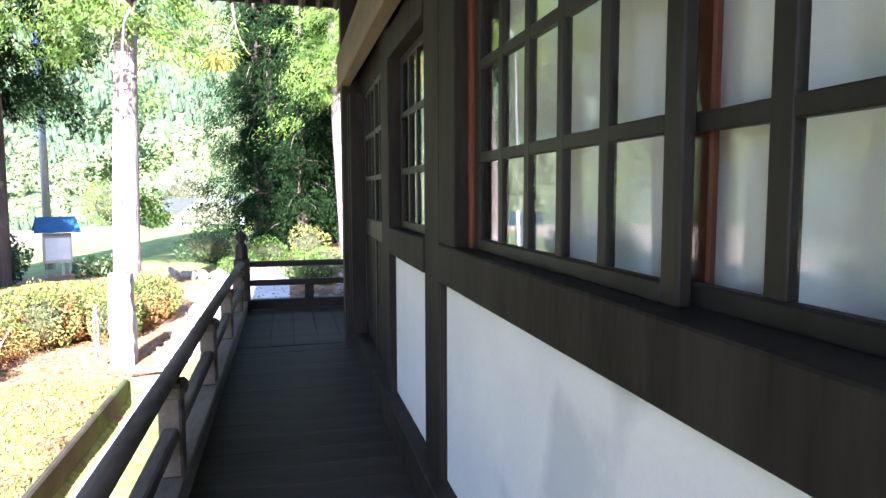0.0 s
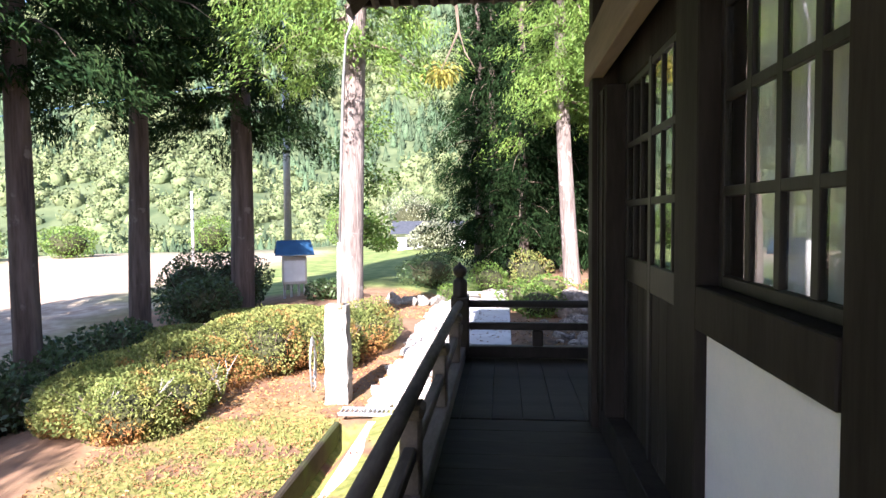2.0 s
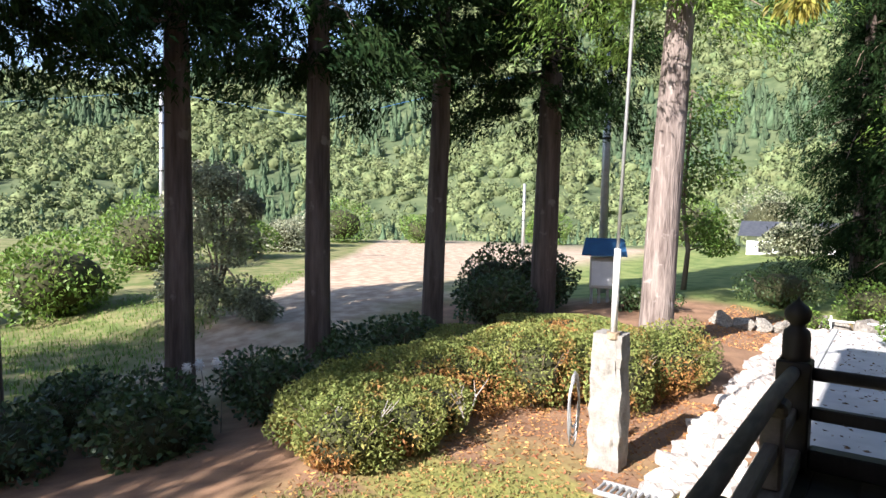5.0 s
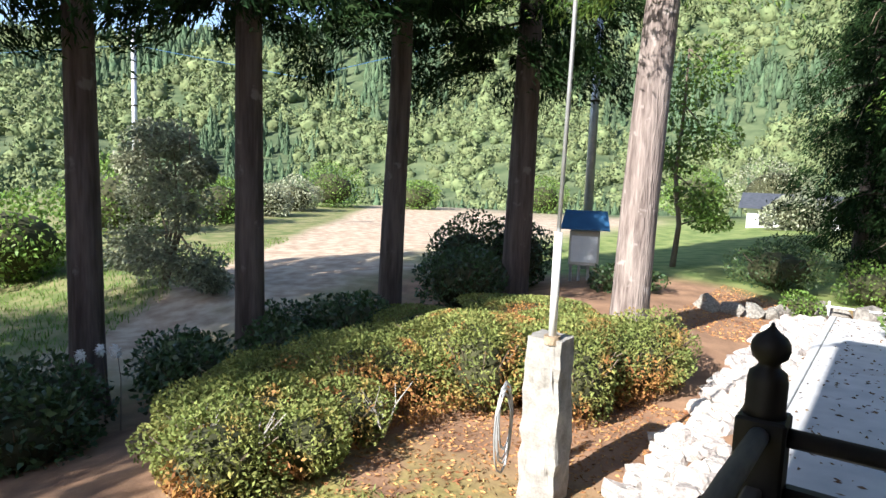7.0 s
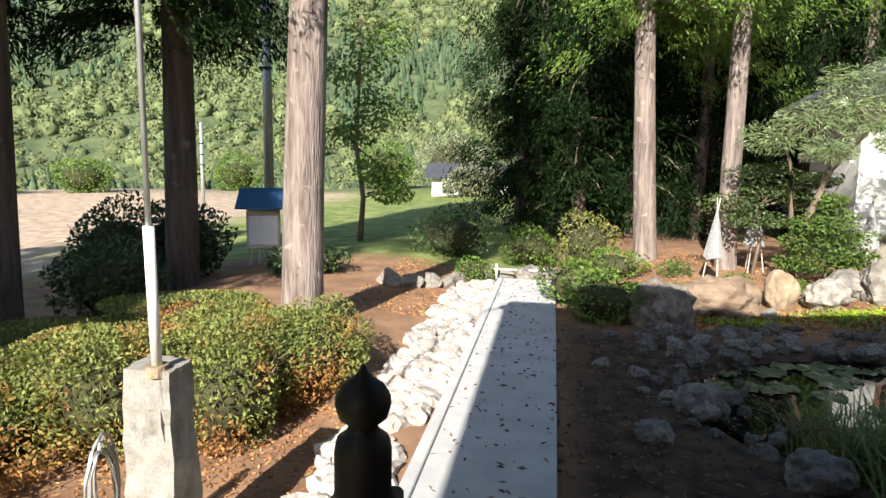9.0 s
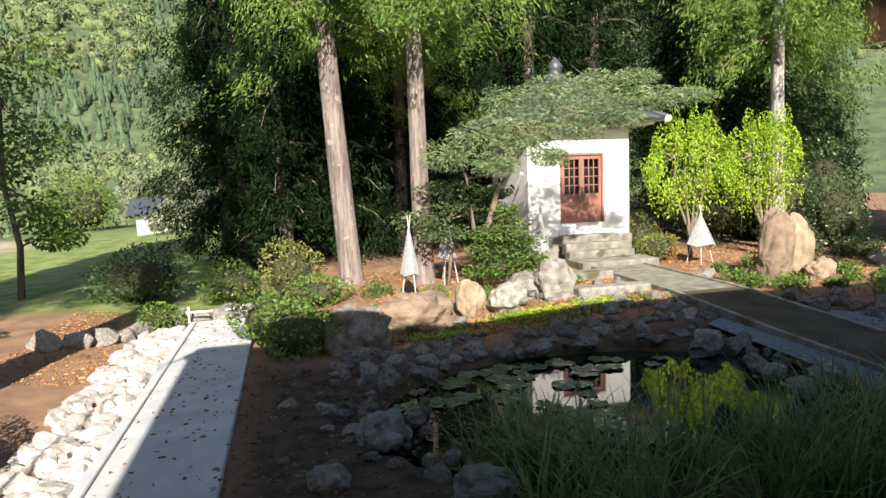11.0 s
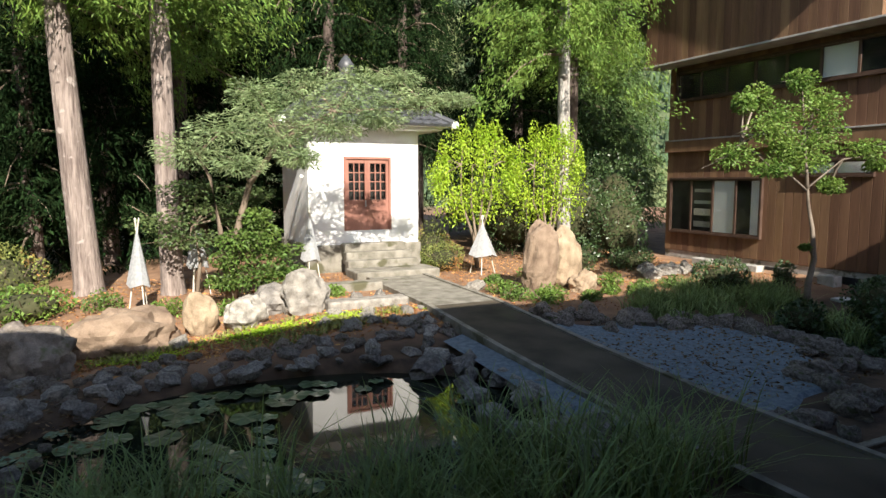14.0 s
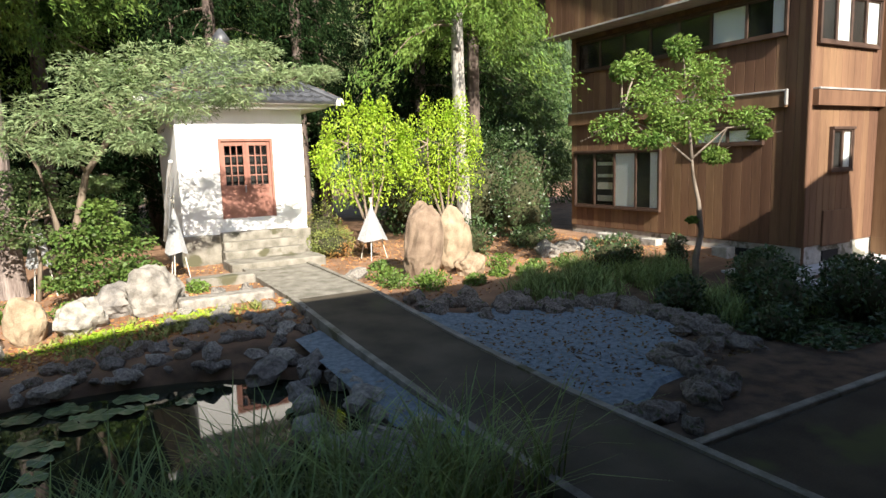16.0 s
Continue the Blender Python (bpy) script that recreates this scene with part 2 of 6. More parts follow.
# ---- mesh helpers ----
class Mesh:
    """Collects vertices and faces for one mesh."""

    def __init__(self):
        self.v, self.f = [], []

    def add(self, verts, faces):
        o = len(self.v)
        self.v.extend([tuple(p) for p in verts])
        self.f.extend([tuple(i + o for i in q) for q in faces])
        return self

    def box(self, x0, y0, z0, x1, y1, z1, c=0.006):
        """A box with chamfered edges."""
        lo, hi = (min(x0, x1), min(y0, y1), min(z0, z1)), (max(x0, x1), max(y0, y1), max(z0, z1))
        c = min(c, 0.3 * min(h - l for l, h in zip(lo, hi)))
        vs, idx = [], {}
        for a in range(3):
            for corner in range(8):
                p = []
                for k in range(3):
                    s = (corner >> k) & 1
                    d = 0 if k == a else c
                    p.append(hi[k] - d if s else lo[k] + d)
                idx[a, corner] = len(vs)
                vs.append(p)
        fs = []
        for a in range(3):
            u, w = [(1, 2), (2, 0), (0, 1)][a]
            for s in (0, 1):
                q = [s << a, s << a | 1 << u, s << a | 1 << u | 1 << w, s << a | 1 << w]
                q = [idx[a, i] for i in q]
                fs.append(q if s else q[::-1])
            for su in (0, 1):
                for sw in (0, 1):
                    b0 = su << u | sw << w
                    b1 = b0 | 1 << a
                    q = [idx[u, b0], idx[u, b1], idx[w, b1], idx[w, b0]]
                    fs.append(q if su != sw else q[::-1])
        for corner in range(8):
            q = [idx[0, corner], idx[1, corner], idx[2, corner]]
            odd = bin(corner).count("1") % 2
            fs.append(q if odd else q[::-1])
        return self.add(vs, fs)

    def tube(self, pts, radii, n=8, cap=True):
        """A tapered tube along points."""
        pts = [Vector(p) for p in pts]
        vs, fs = [], []
        for i, p in enumerate(pts):
            d = (pts[min(i + 1, len(pts) - 1)] - pts[max(i - 1, 0)]).normalized()
            u = d.orthogonal().normalized() if abs(d.z) < 0.95 else Vector((1, 0, 0)).cross(d).normalized()
            if abs(d.z) < 0.95:
                u = d.cross(Vector((0, 0, 1))).normalized()
            w = d.cross(u)
            r = radii[i] if isinstance(radii, (list, tuple)) else radii
            for k in range(n):
                a = 2 * math.pi * k / n
                vs.append(p + u * (r * math.cos(a)) + w * (r * math.sin(a)))
        for i in range(len(pts) - 1):
            for k in range(n):
                fs.append((i * n + k, i * n + (k + 1) % n, (i + 1) * n + (k + 1) % n, (i + 1) * n + k))
        if cap:
            fs.append(tuple(range(n))[::-1])
            fs.append(tuple((len(pts) - 1) * n + k for k in range(n)))
        return self.add(vs, fs)

    def lathe(self, x, y, prof, n=16):
        """A turned shape from (radius, z) pairs."""
        vs = [(x + r * math.cos(2 * math.pi * k / n), y + r * math.sin(2 * math.pi * k / n), z) for r, z in prof for k in range(n)]
        fs = [(i * n + k, i * n + (k + 1) % n, (i + 1) * n + (k + 1) % n, (i + 1) * n + k) for i in range(len(prof) - 1) for k in range(n)]
        fs += [tuple(range(n))[::-1], tuple((len(prof) - 1) * n + k for k in range(n))]
        return self.add(vs, fs)

    def data(self, name, material, smooth=False):
        me = bpy.data.meshes.new(name)
        me.from_pydata(self.v, [], self.f)
        me.materials.append(material)
        if smooth:
            me.polygons.foreach_set("use_smooth", [True] * len(me.polygons))
        me.update()
        return me


def part(name, mb, material, parent=None, label="", smooth=False):
    """Links a mesh as one object, under a thing if given."""
    me = mb if isinstance(mb, bpy.types.Mesh) else mb.data(name, material, smooth)
    ob = new(name, me)
    ob.parent = parent
    return tagged(ob, label)


def thing(name, label, category, group="", at=(0, 0, 0), rz=0, kind=""):
    ob = new(name)
    ob.empty_display_size = 0.1
    ob.matrix_basis = pose(*at, 0, 0, rz)
    return tagged(ob, label, category, group, kind)


def solid(name, mb, material, label, category, group="", smooth=False, kind=""):
    return tagged(part(name, mb, material, None, "", smooth), label, category, group, kind)


def step(a, b, x):
    t = min(1.0, max(0.0, (x - a) / (b - a)))
    return t * t * (3 - 2 * t)


def nz(x, y, s, seed=0.0):
    return noise.noise(Vector((x / s, y / s, seed)))


# ---- ground ----
def ground_z(x, y):
    """Height of the ground: garden, slope to the field, valley and hills."""
    r = math.hypot(x, y - 5)
    z = -0.93 - 0.18 * step(-1.3, -2.4, x) * step(16, 13, y)
    z += 0.30 * step(3, 6.5, x) * step(15, 18.5, y) + 0.3 * step(0.3, 2.5, x) * step(18.5, 21, y) * (1 - step(3, 6.5, x))
    z += 0.25 * step(-2.0, -4, x) * step(13, 16, y)
    z -= 0.95 * step(-4.5, -10, x) * (1 - 0.55 * step(13, 24, y))
    if x < -1.9 and x > -2.32 and y < 9.75:
        z -= 0.3
    z += 0.03 * nz(x, y, 1.1) + 0.12 * nz(x, y, 9, 3) * step(6, 20, r)
    if x < -12:
        z -= 0.6 * step(-12, -24, x)
    z -= 5.0 * step(62, 120, r)
    ang = math.atan2(-x, y)
    ridge = 125 + 25 * math.sin(2.2 * ang + 0.4) + 22 * nz(x, y, 120, 7)
    ridge -= 62 * step(0.4, 0.85, ang)
    z += ridge * step(95, 430, r) ** 1.15
    z += 9 * nz(x, y, 46, 11) * step(110, 190, r)
    return z


def axis_marks():
    near = [i * 0.35 for i in range(-48, 80)]
    out, s, d = [], near[-1], 0.5
    while s < 900:
        d = min(d * 1.13, 14.0)
        s += d
        out.append(s)
    low, s, d = [], near[0], 0.5
    while s > -900:
        d = min(d * 1.13, 14.0)
        s -= d
        low.append(s)
    return low[::-1] + near + out


# the pond hollow is a dip of the same sheet
def dip(x, y):
    d = 0.0
    px, py = (x - 4.4) / 2.75, (y - 14.3) / 1.95
    d += 0.55 * step(1.12, 0.86, math.hypot(px, py))
    return d


def build_ground():
    xs = [v + 2 for v in axis_marks()]
    ys = [v + 8 for v in axis_marks()]
    mb = Mesh()
    n = len(xs)
    vs = [(x, y, ground_z(x, y) - dip(x, y)) for y in ys for x in xs]
    fs = [(j * n + i, j * n + i + 1, (j + 1) * n + i + 1, (j + 1) * n + i) for j in range(len(ys) - 1) for i in range(n - 1)]
    mb.add(vs, fs)
    return mb


def ground_material():
    """Needle litter and moss near, bare soil on the field, grass and forest floor beyond."""
    m = mat("ground_cover", (0.175, 0.10, 0.06), (0.31, 0.185, 0.11), 2.2, 0.95, 0.5, fine=45, dist=0.03)
    nt = m.node_tree
    b = nt.nodes["Principled BSDF"]
    base = b.inputs["Base Color"].links[0].from_socket
    co = nt.nodes.new("ShaderNodeTexCoord")
    sep = nt.nodes.new("ShaderNodeSeparateXYZ")
    nt.links.new(co.outputs["Object"], sep.inputs[0])
    nn = nt.nodes.new("ShaderNodeTexNoise")
    nn.inputs["Scale"].default_value, nn.inputs["Detail"].default_value = 0.35, 6
    nt.links.new(co.outputs["Object"], nn.inputs["Vector"])

    def math_node(op, a, b2):
        k = nt.nodes.new("ShaderNodeMath")
        k.operation = op
        for i, v in enumerate((a, b2)):
            if isinstance(v, (int, float)):
                k.inputs[i].default_value = v
            else:
                nt.links.new(v, k.inputs[i])
        return k.outputs[0]

    def smooth(v, lo, hi):
        k = nt.nodes.new("ShaderNodeMapRange")
        k.interpolation_type = "SMOOTHSTEP"
        k.inputs["From Min"].default_value, k.inputs["From Max"].default_value = lo, hi
        nt.links.new(v, k.inputs["Value"])
        return k.outputs["Result"]

    def blend(fac, a, color, c2=None, scale=3.0):
        k = nt.nodes.new("ShaderNodeMix")
        k.data_type = "RGBA"
        nt.links.new(fac, k.inputs["Factor"])
        nt.links.new(a, k.inputs["A"])
        if c2 is None:
            k.inputs["B"].default_value = (*color, 1)
        else:
            t = nt.nodes.new("ShaderNodeTexNoise")
            t.inputs["Scale"].default_value, t.inputs["Detail"].default_value = scale, 7
            nt.links.new(co.outputs["Object"], t.inputs["Vector"])
            r = nt.nodes.new("ShaderNodeValToRGB")
            r.color_ramp.elements[0].position, r.color_ramp.elements[1].position = 0.38, 0.62
            r.color_ramp.elements[0].color, r.color_ramp.elements[1].color = (*color, 1), (*c2, 1)
            nt.links.new(t.outputs["Fac"], r.inputs[0])
            nt.links.new(r.outputs["Color"], k.inputs["B"])
        return k.outputs["Result"]

    x, y = sep.outputs["X"], sep.outputs["Y"]
    wob = math_node("MULTIPLY", math_node("SUBTRACT", nn.outputs["Fac"], 0.5), 7.0)
    # moss patch beside the gutter and grassy bits in the garden
    moss_n = nt.nodes.new("ShaderNodeTexNoise")
    moss_n.inputs["Scale"].default_value, moss_n.inputs["Detail"].default_value = 1.1, 4
    nt.links.new(co.outputs["Object"], moss_n.inputs["Vector"])
    near = math_node("MULTIPLY", smooth(y, 11.5, 9.0), smooth(x, -5.5, -3.5))
    moss = math_node("MULTIPLY", smooth(moss_n.outputs["Fac"], 0.40, 0.50), near)
    col = blend(moss, base, (0.15, 0.17, 0.04), (0.30, 0.29, 0.08), 9.0)
    # west: grass, with the bare field farther out
    west = smooth(math_node("ADD", x, wob), -9.0, -12.5)
    col = blend(west, col, (0.10, 0.13, 0.035), (0.22, 0.20, 0.09), 1.3)
    u = math_node("ADD", math_node("ADD", math_node("MULTIPLY", x, 0.82), math_node("MULTIPLY", y, 0.57)), math_node("MULTIPLY", wob, 0.15))
    across = math_node("MULTIPLY", smooth(u, -5.2, -4.0), smooth(u, 19.0, 16.5))
    field = math_node("MULTIPLY", across, smooth(math_node("ADD", x, wob), -10.5, -13.0))
    field = math_node("MULTIPLY", field, smooth(x, -75.0, -68.0))
    col = blend(field, col, (0.30, 0.215, 0.15), (0.47, 0.375, 0.275), 2.2)
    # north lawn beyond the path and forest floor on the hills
    # Dark soil, with the temple roof's shade put into its colour.
    temple_shade = math_node("MULTIPLY", smooth(y, 17.4, 16.2), smooth(x, -0.2, 0.4))
    col = blend(temple_shade, col, (0.04, 0.027, 0.018), (0.10, 0.064, 0.04), 4.0)
    lawn = math_node("MULTIPLY", smooth(y, 20.8, 22.6), smooth(x, 0.8, -1.2))
    lawn = math_node("MULTIPLY", lawn, smooth(x, -16.0, -11.0))
    col = blend(lawn, col, (0.10, 0.15, 0.035), (0.22, 0.25, 0.08), 1.5)
    far = math_node("MAXIMUM", smooth(y, 48.0, 70.0), smooth(x, -55.0, -75.0))
    col = blend(far, col, (0.05, 0.075, 0.033), (0.10, 0.125, 0.058), 0.2)
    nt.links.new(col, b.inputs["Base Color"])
    return m


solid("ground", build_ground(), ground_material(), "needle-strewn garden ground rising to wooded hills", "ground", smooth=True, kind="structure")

# ---- temple: veranda, wall, roof ----
WX = 0.66
floor = thing("floor", "dark weathered veranda boards laid crosswise", "floor", kind="structure")
deck_sub = part("joists", Mesh().box(-0.62, -4.0, -0.16, 0.9, 6.55, -0.045).box(-0.62, 6.55, -0.16, 12.0, 8.85, -0.045), M_DARK, floor)
y = -4.0
plank_a = Mesh().box(-0.74, 0, -0.045, 0.72, 0.247, 0.0, 0.004).data("plank", M_DECK)
while y < 6.5:
    p = part("plank", plank_a, None, floor)
    p.location = (0, y, random.uniform(-0.0015, 0.0015))
    y += 0.25
plank_b = Mesh().box(0, 6.53, -0.045, 0.247, 8.92, 0.0, 0.004).data("plank", M_DECK)
x = -0.74
while x < 12:
    p = part("plank", plank_b, None, floor)
    p.location = (x, 0, random.uniform(-0.0015, 0.0015))
    x += 0.25
for i, py in enumerate([-3.5, -1.6, 0.3, 2.2, 4.1, 6.0, 8.5]):
    solid("veranda_post", Mesh().box(-0.6, py, -1.3, -0.46, py + 0.14, -0.16), M_DARK, "dark timber post under the veranda", "post", "veranda posts")
for px in [1.5, 3.4, 5.3, 7.2, 9.1, 11.0]:
    solid("veranda_post", Mesh().box(px, 8.6, -1.3, px + 0.14, 8.74, -0.16), M_DARK, "dark timber post under the veranda", "post", "veranda posts")

wall = thing("wall_west", "dark timber framed temple wall with white plaster panels", "wall", kind="structure")


def wall_part(name, m, *boxes, label="", c=0.006):
    mb = Mesh()
    for b in boxes:
        mb.box(*b, c)
    return part(name, mb, m, wall, label)


# posts
for y0, y1, x0 in [(2.68, 3.0, 0.63), (4.09, 4.42, 0.62), (6.36, 6.56, 0.52), (-0.75, -0.45, 0.63), (-4.0, -3.7, 0.63)]:
    wall_part("post", M_DARK, (x0, y0, 0.0, 0.9, y1, 3.9))
# sills, rails and beams
wall_part("ground_sill", M_DARK, (0.575, -4.0, 0.0, 0.88, 6.5, 0.2))
wall_part("head_beam", M_BEAM, (0.50, -4.0, 2.62, 0.60, 6.62, 2.97), label="greyed timber tie beam")
wall_part("upper_wall", M_DARK, (0.70, -4.0, 2.5, 0.88, 6.5, 4.6))
for y0, y1 in [(-3.7, -0.75), (-0.45, 2.68), (3.0, 4.09)]:
    wall_part("plaster_panel", M_PLASTER, (0.665, y0, 0.2, 0.80, y1, 1.155), label="white plaster panel with streaks")
    wall_part("window_sill", M_DARK, (0.62, y0, 1.155, 0.86, y1, 1.33))
    wall_part("window_head", M_DARK, (0.62, y0, 2.44, 0.86, y1, 2.62))
# shutter box at the corner
wall_part("shutter_box", M_DARK, (0.56, 5.97, 0.2, 0.86, 6.36, 2.5), label="grey boarded shutter box")
for k in range(2):
    wall_part("batten", M_DARK, (0.548, 6.05 + k * 0.2, 0.22, 0.556, 6.09 + k * 0.2, 2.48), c=0.002)
# north wall behind the path
wall_n = thing("wall_north", "dark timber temple wall along the north veranda", "wall", kind="structure")
part("boarding", Mesh().box(0.9, 6.42, 0.0, 12.0, 6.56, 4.6), M_DARK, wall_n)
for k in range(7):
    part("post", Mesh().box(2.3 + k * 1.6, 6.36, 0.0, 2.5 + k * 1.6, 6.62, 3.9), M_DARK, wall_n)
part("head_beam", Mesh().box(0.5, 6.62, 2.62, 12, 6.7, 2.97), M_BEAM, wall_n)
wall_s = solid("wall_inner", Mesh().box(3.2, -4.0, 0.0, 3.3, 6.42, 3.2).box(0.9, -4.1, 0.0, 3.3, -4.0, 3.2), M_ROOM, "plain inner wall of the temple room", "wall", kind="structure")
solid("floor_room", Mesh().box(0.88, -4.0, 0.02, 3.2, 6.42, 0.12), M_ROOM, "plain room floor", "floor", kind="structure")
solid("ceiling_room", Mesh().box(0.88, -4.0, 3.1, 3.2, 6.42, 3.2), M_ROOM, "plain room ceiling", "ceiling", kind="structure")


def lattice_window(name, y0, y1, panes, z0=1.33, z1=2.44, bars=(1.70, 2.06), x=0.70, sash=0.045, bar=0.03):
    """A sliding sash with small panes in dark bars."""
    w = thing(name, "dark lattice sash window with small glass panes", "window", kind="structure")
    fr = Mesh()
    fr.box(x, y0, z0, x + 0.035, y0 + sash, z1)
    fr.box(x, y1 - sash, z0, x + 0.035, y1, z1)
    part("stile", fr, M_BLACK, w)
    part("bottom_rail", Mesh().box(x, y0 + sash, z0, x + 0.033, y1 - sash, z0 + 0.05), M_BLACK, w)
    part("top_rail", Mesh().box(x, y0 + sash, z1 - 0.05, x + 0.033, y1 - sash, z1), M_BLACK, w)
    for zb in bars:
        part("glazing_bar", Mesh().box(x + 0.002, y0 + sash, zb - 0.02, x + 0.03, y1 - sash, zb + 0.02, 0.003), M_BLACK, w)
    s = (y1 - y0 - 2 * sash) / panes
    for k in range(1, panes):
        yy = y0 + sash + k * s
        part("glazing_bar", Mesh().box(x + 0.001, yy - bar / 2, z0 + 0.05, x + 0.029, yy + bar / 2, z1 - 0.05, 0.003), M_BLACK, w)
    zz = [z0 + 0.05, *bars, z1 - 0.05]
    for k in range(panes):
        for a, b in zip(zz, zz[1:]):
            g = part("pane", Mesh().box(x + 0.012, y0 + sash + k * s, a, x + 0.016, y0 + sash + (k + 1) * s, b, 0.0005), M_GLASS, w)
            g.visible_shadow = False
    return w


lattice_window("window_1", 0.935, 2.35, 5, sash=0.065, bar=0.045)
lattice_window("window_2", -0.42, 1.05, 5, x=0.745, bar=0.055)
lattice_window("window_3", 3.0, 4.07, 4, bar=0.045)
lattice_window("window_4", -3.7, -2.2, 5)
lattice_window("window_5", -2.2, -0.75, 5, x=0.745)
wall_part("jamb", M_DARK, (0.63, 2.40, 1.33, 0.86, 2.68, 2.44))
wall_part("jamb", M_REDWOOD, (0.685, 2.35, 1.33, 0.76, 2.40, 2.44), label="reddish inner window jamb")
# Coloured strip stands for the dark curtain gap and the reflection in it.
wall_part("curtain_gap_strip", M_REDWOOD, (0.785, 0.96, 0.2, 0.808, 1.05, 2.6), label="reddish strip for a dark curtain gap and its reflection")

# glazed sliding doors with boarded lower panels
for k, (y0, y1, xx) in enumerate([(4.42, 5.22, 0.68), (5.22, 5.97, 0.69)]):
    d = thing(f"door_{k + 1}", "dark sliding door, glazed above a boarded panel, closed", "door", kind="structure")
    part("stile", Mesh().box(xx, y0, 0.2, xx + 0.04, y0 + 0.06, 2.5).box(xx, y1 - 0.06, 0.2, xx + 0.04, y1, 2.5), M_BLACK, d)
    part("lock_rail", Mesh().box(xx, y0 + 0.06, 1.17, xx + 0.038, y1 - 0.06, 1.33), M_BLACK, d)
    for zz in (1.69, 2.07, 2.46):
        part("glazing_bar", Mesh().box(xx + 0.002, y0 + 0.06, zz - 0.02, xx + 0.034, y1 - 0.06, zz + 0.02, 0.003), M_BLACK, d)
    for j in range(1, 3):
        yy = y0 + 0.06 + j * (y1 - y0 - 0.12) / 3
        part("glazing_bar", Mesh().box(xx + 0.002, yy - 0.012, 1.33, xx + 0.03, yy + 0.012, 2.46, 0.003), M_BLACK, d)
    for j in range(4):
        a = y0 + 0.06 + j * (y1 - y0 - 0.12) / 4
        part("panel_board", Mesh().box(xx + 0.012, a + 0.003, 0.2, xx + 0.03, a + (y1 - y0 - 0.12) / 4 - 0.003, 1.17, 0.004), M_DARK, d)
    g = part("pane", Mesh().box(xx + 0.014, y0 + 0.06, 1.33, xx + 0.018, y1 - 0.06, 2.46, 0.0005), M_GLASS, d)
    g.visible_shadow = False


def curtain(y0, y1, x=0.98):
    mb = Mesh()
    n = int((y1 - y0) / 0.03)
    vs = []
    for i in range(n + 1):
        yy = y0 + (y1 - y0) * i / n
        xx = x + 0.018 * math.sin(yy * 19 + 1.5 * math.sin(yy * 3.1)) + 0.006 * math.sin(yy * 47)
        vs += [(xx, yy, 0.5), (xx, yy, 2.55)]
    mb.add(vs, [(2 * i, 2 * i + 2, 2 * i + 3, 2 * i + 1) for i in range(n)])
    c = solid("curtain", mb, M_CURTAIN, "white hanging curtain behind the lattice window", "curtain", "window curtains", smooth=True)
    return c


curtain(-3.6, -0.8, 0.835)
curtain(-0.4, 2.5, 0.835)
curtain(3.02, 4.07, 0.79)

# railing
rail_w = thing("railing", "weathered dark wooden veranda railing with a finial corner post", "railing")
RX, RY = -0.63, 8.68
part("base_rail", Mesh().box(RX - 0.06, -4.0, 0.02, RX + 0.07, RY - 0.1, 0.15, 0.012), M_RAIL, rail_w)
part("middle_rail", Mesh().box(RX - 0.035, -4.0, 0.33, RX + 0.035, RY - 0.1, 0.41, 0.01), M_RAIL, rail_w)
part("top_rail", Mesh().tube([(RX, -4.0, 0.665), (RX, 8.0, 0.655), (RX, RY - 0.1, 0.63)], [0.042, 0.042, 0.042], 12), M_RAIL, rail_w, smooth=True)
strut = Mesh().box(-0.055, -0.065, 0.15, 0.055, 0.065, 0.60, 0.012).box(-0.075, -0.085, 0.55, 0.075, 0.085, 0.63, 0.02).data("strut", M_RAIL)
for yy in [-3.1, -1.5, 0.05, 1.62, 3.2, 4.8, 6.35, 7.85]:
    p = part("strut", strut, None, rail_w)
    p.location = (RX, yy, 0)
part("end_base_rail", Mesh().box(RX + 0.1, RY - 0.07, 0.02, 12, RY + 0.06, 0.15, 0.012), M_BLACK, rail_w)
part("end_middle_rail", Mesh().box(RX + 0.1, RY - 0.035, 0.33, 12, RY + 0.035, 0.41, 0.01), M_BLACK, rail_w)
part("end_top_rail", Mesh().tube([(RX + 0.1, RY, 0.62), (12, RY, 0.62)], 0.042, 12), M_BLACK, rail_w, smooth=True)
short = Mesh().box(-0.06, -0.05, 0.15, 0.06, 0.05, 0.33, 0.01).data("short_strut", M_BLACK)
for k in range(9):
    p = part("short_strut", short, None, rail_w)
    p.location = (0.235 + 1.3 * k, RY, 0)
post = part("corner_post", Mesh().box(RX - 0.10, RY - 0.10, 0.0, RX + 0.10, RY + 0.10, 0.70, 0.012), M_BLACK, rail_w, "black turned corner post")
fin = [(0.088, 0.70), (0.082, 0.73), (0.082, 0.85), (0.075, 0.885), (0.05, 0.905), (0.042, 0.92), (0.046, 0.93), (0.07, 0.95), (0.08, 0.985), (0.078, 1.01), (0.06, 1.04), (0.03, 1.062), (0.013, 1.08), (0.006, 1.10)]
part("finial", Mesh().lathe(RX, RY, fin, 20), M_BLACK, post, "black onion-shaped finial", smooth=True)

# roof eaves
EX, EY, EZ = -2.05, 9.75, 4.27
roof = thing("roof", "deep timber eaves with exposed rafters and tiled edge", "roof", kind="structure")
EXR, ESY, RISE = 18.3, -14.0, 5.6
CY = (EY + ESY) / 2
mb = Mesh()
vs = [(EX, ESY, EZ + 0.08), (EX, EY, EZ + 0.08), (16.8, EY, EZ + 0.08), (EXR, EY, EZ + 0.75), (EXR, ESY, EZ + 0.08), (EX + 11.4, CY, EZ + RISE), (9.4, CY, EZ + RISE)]
top = [(a, b, c + 0.22) for a, b, c in vs]
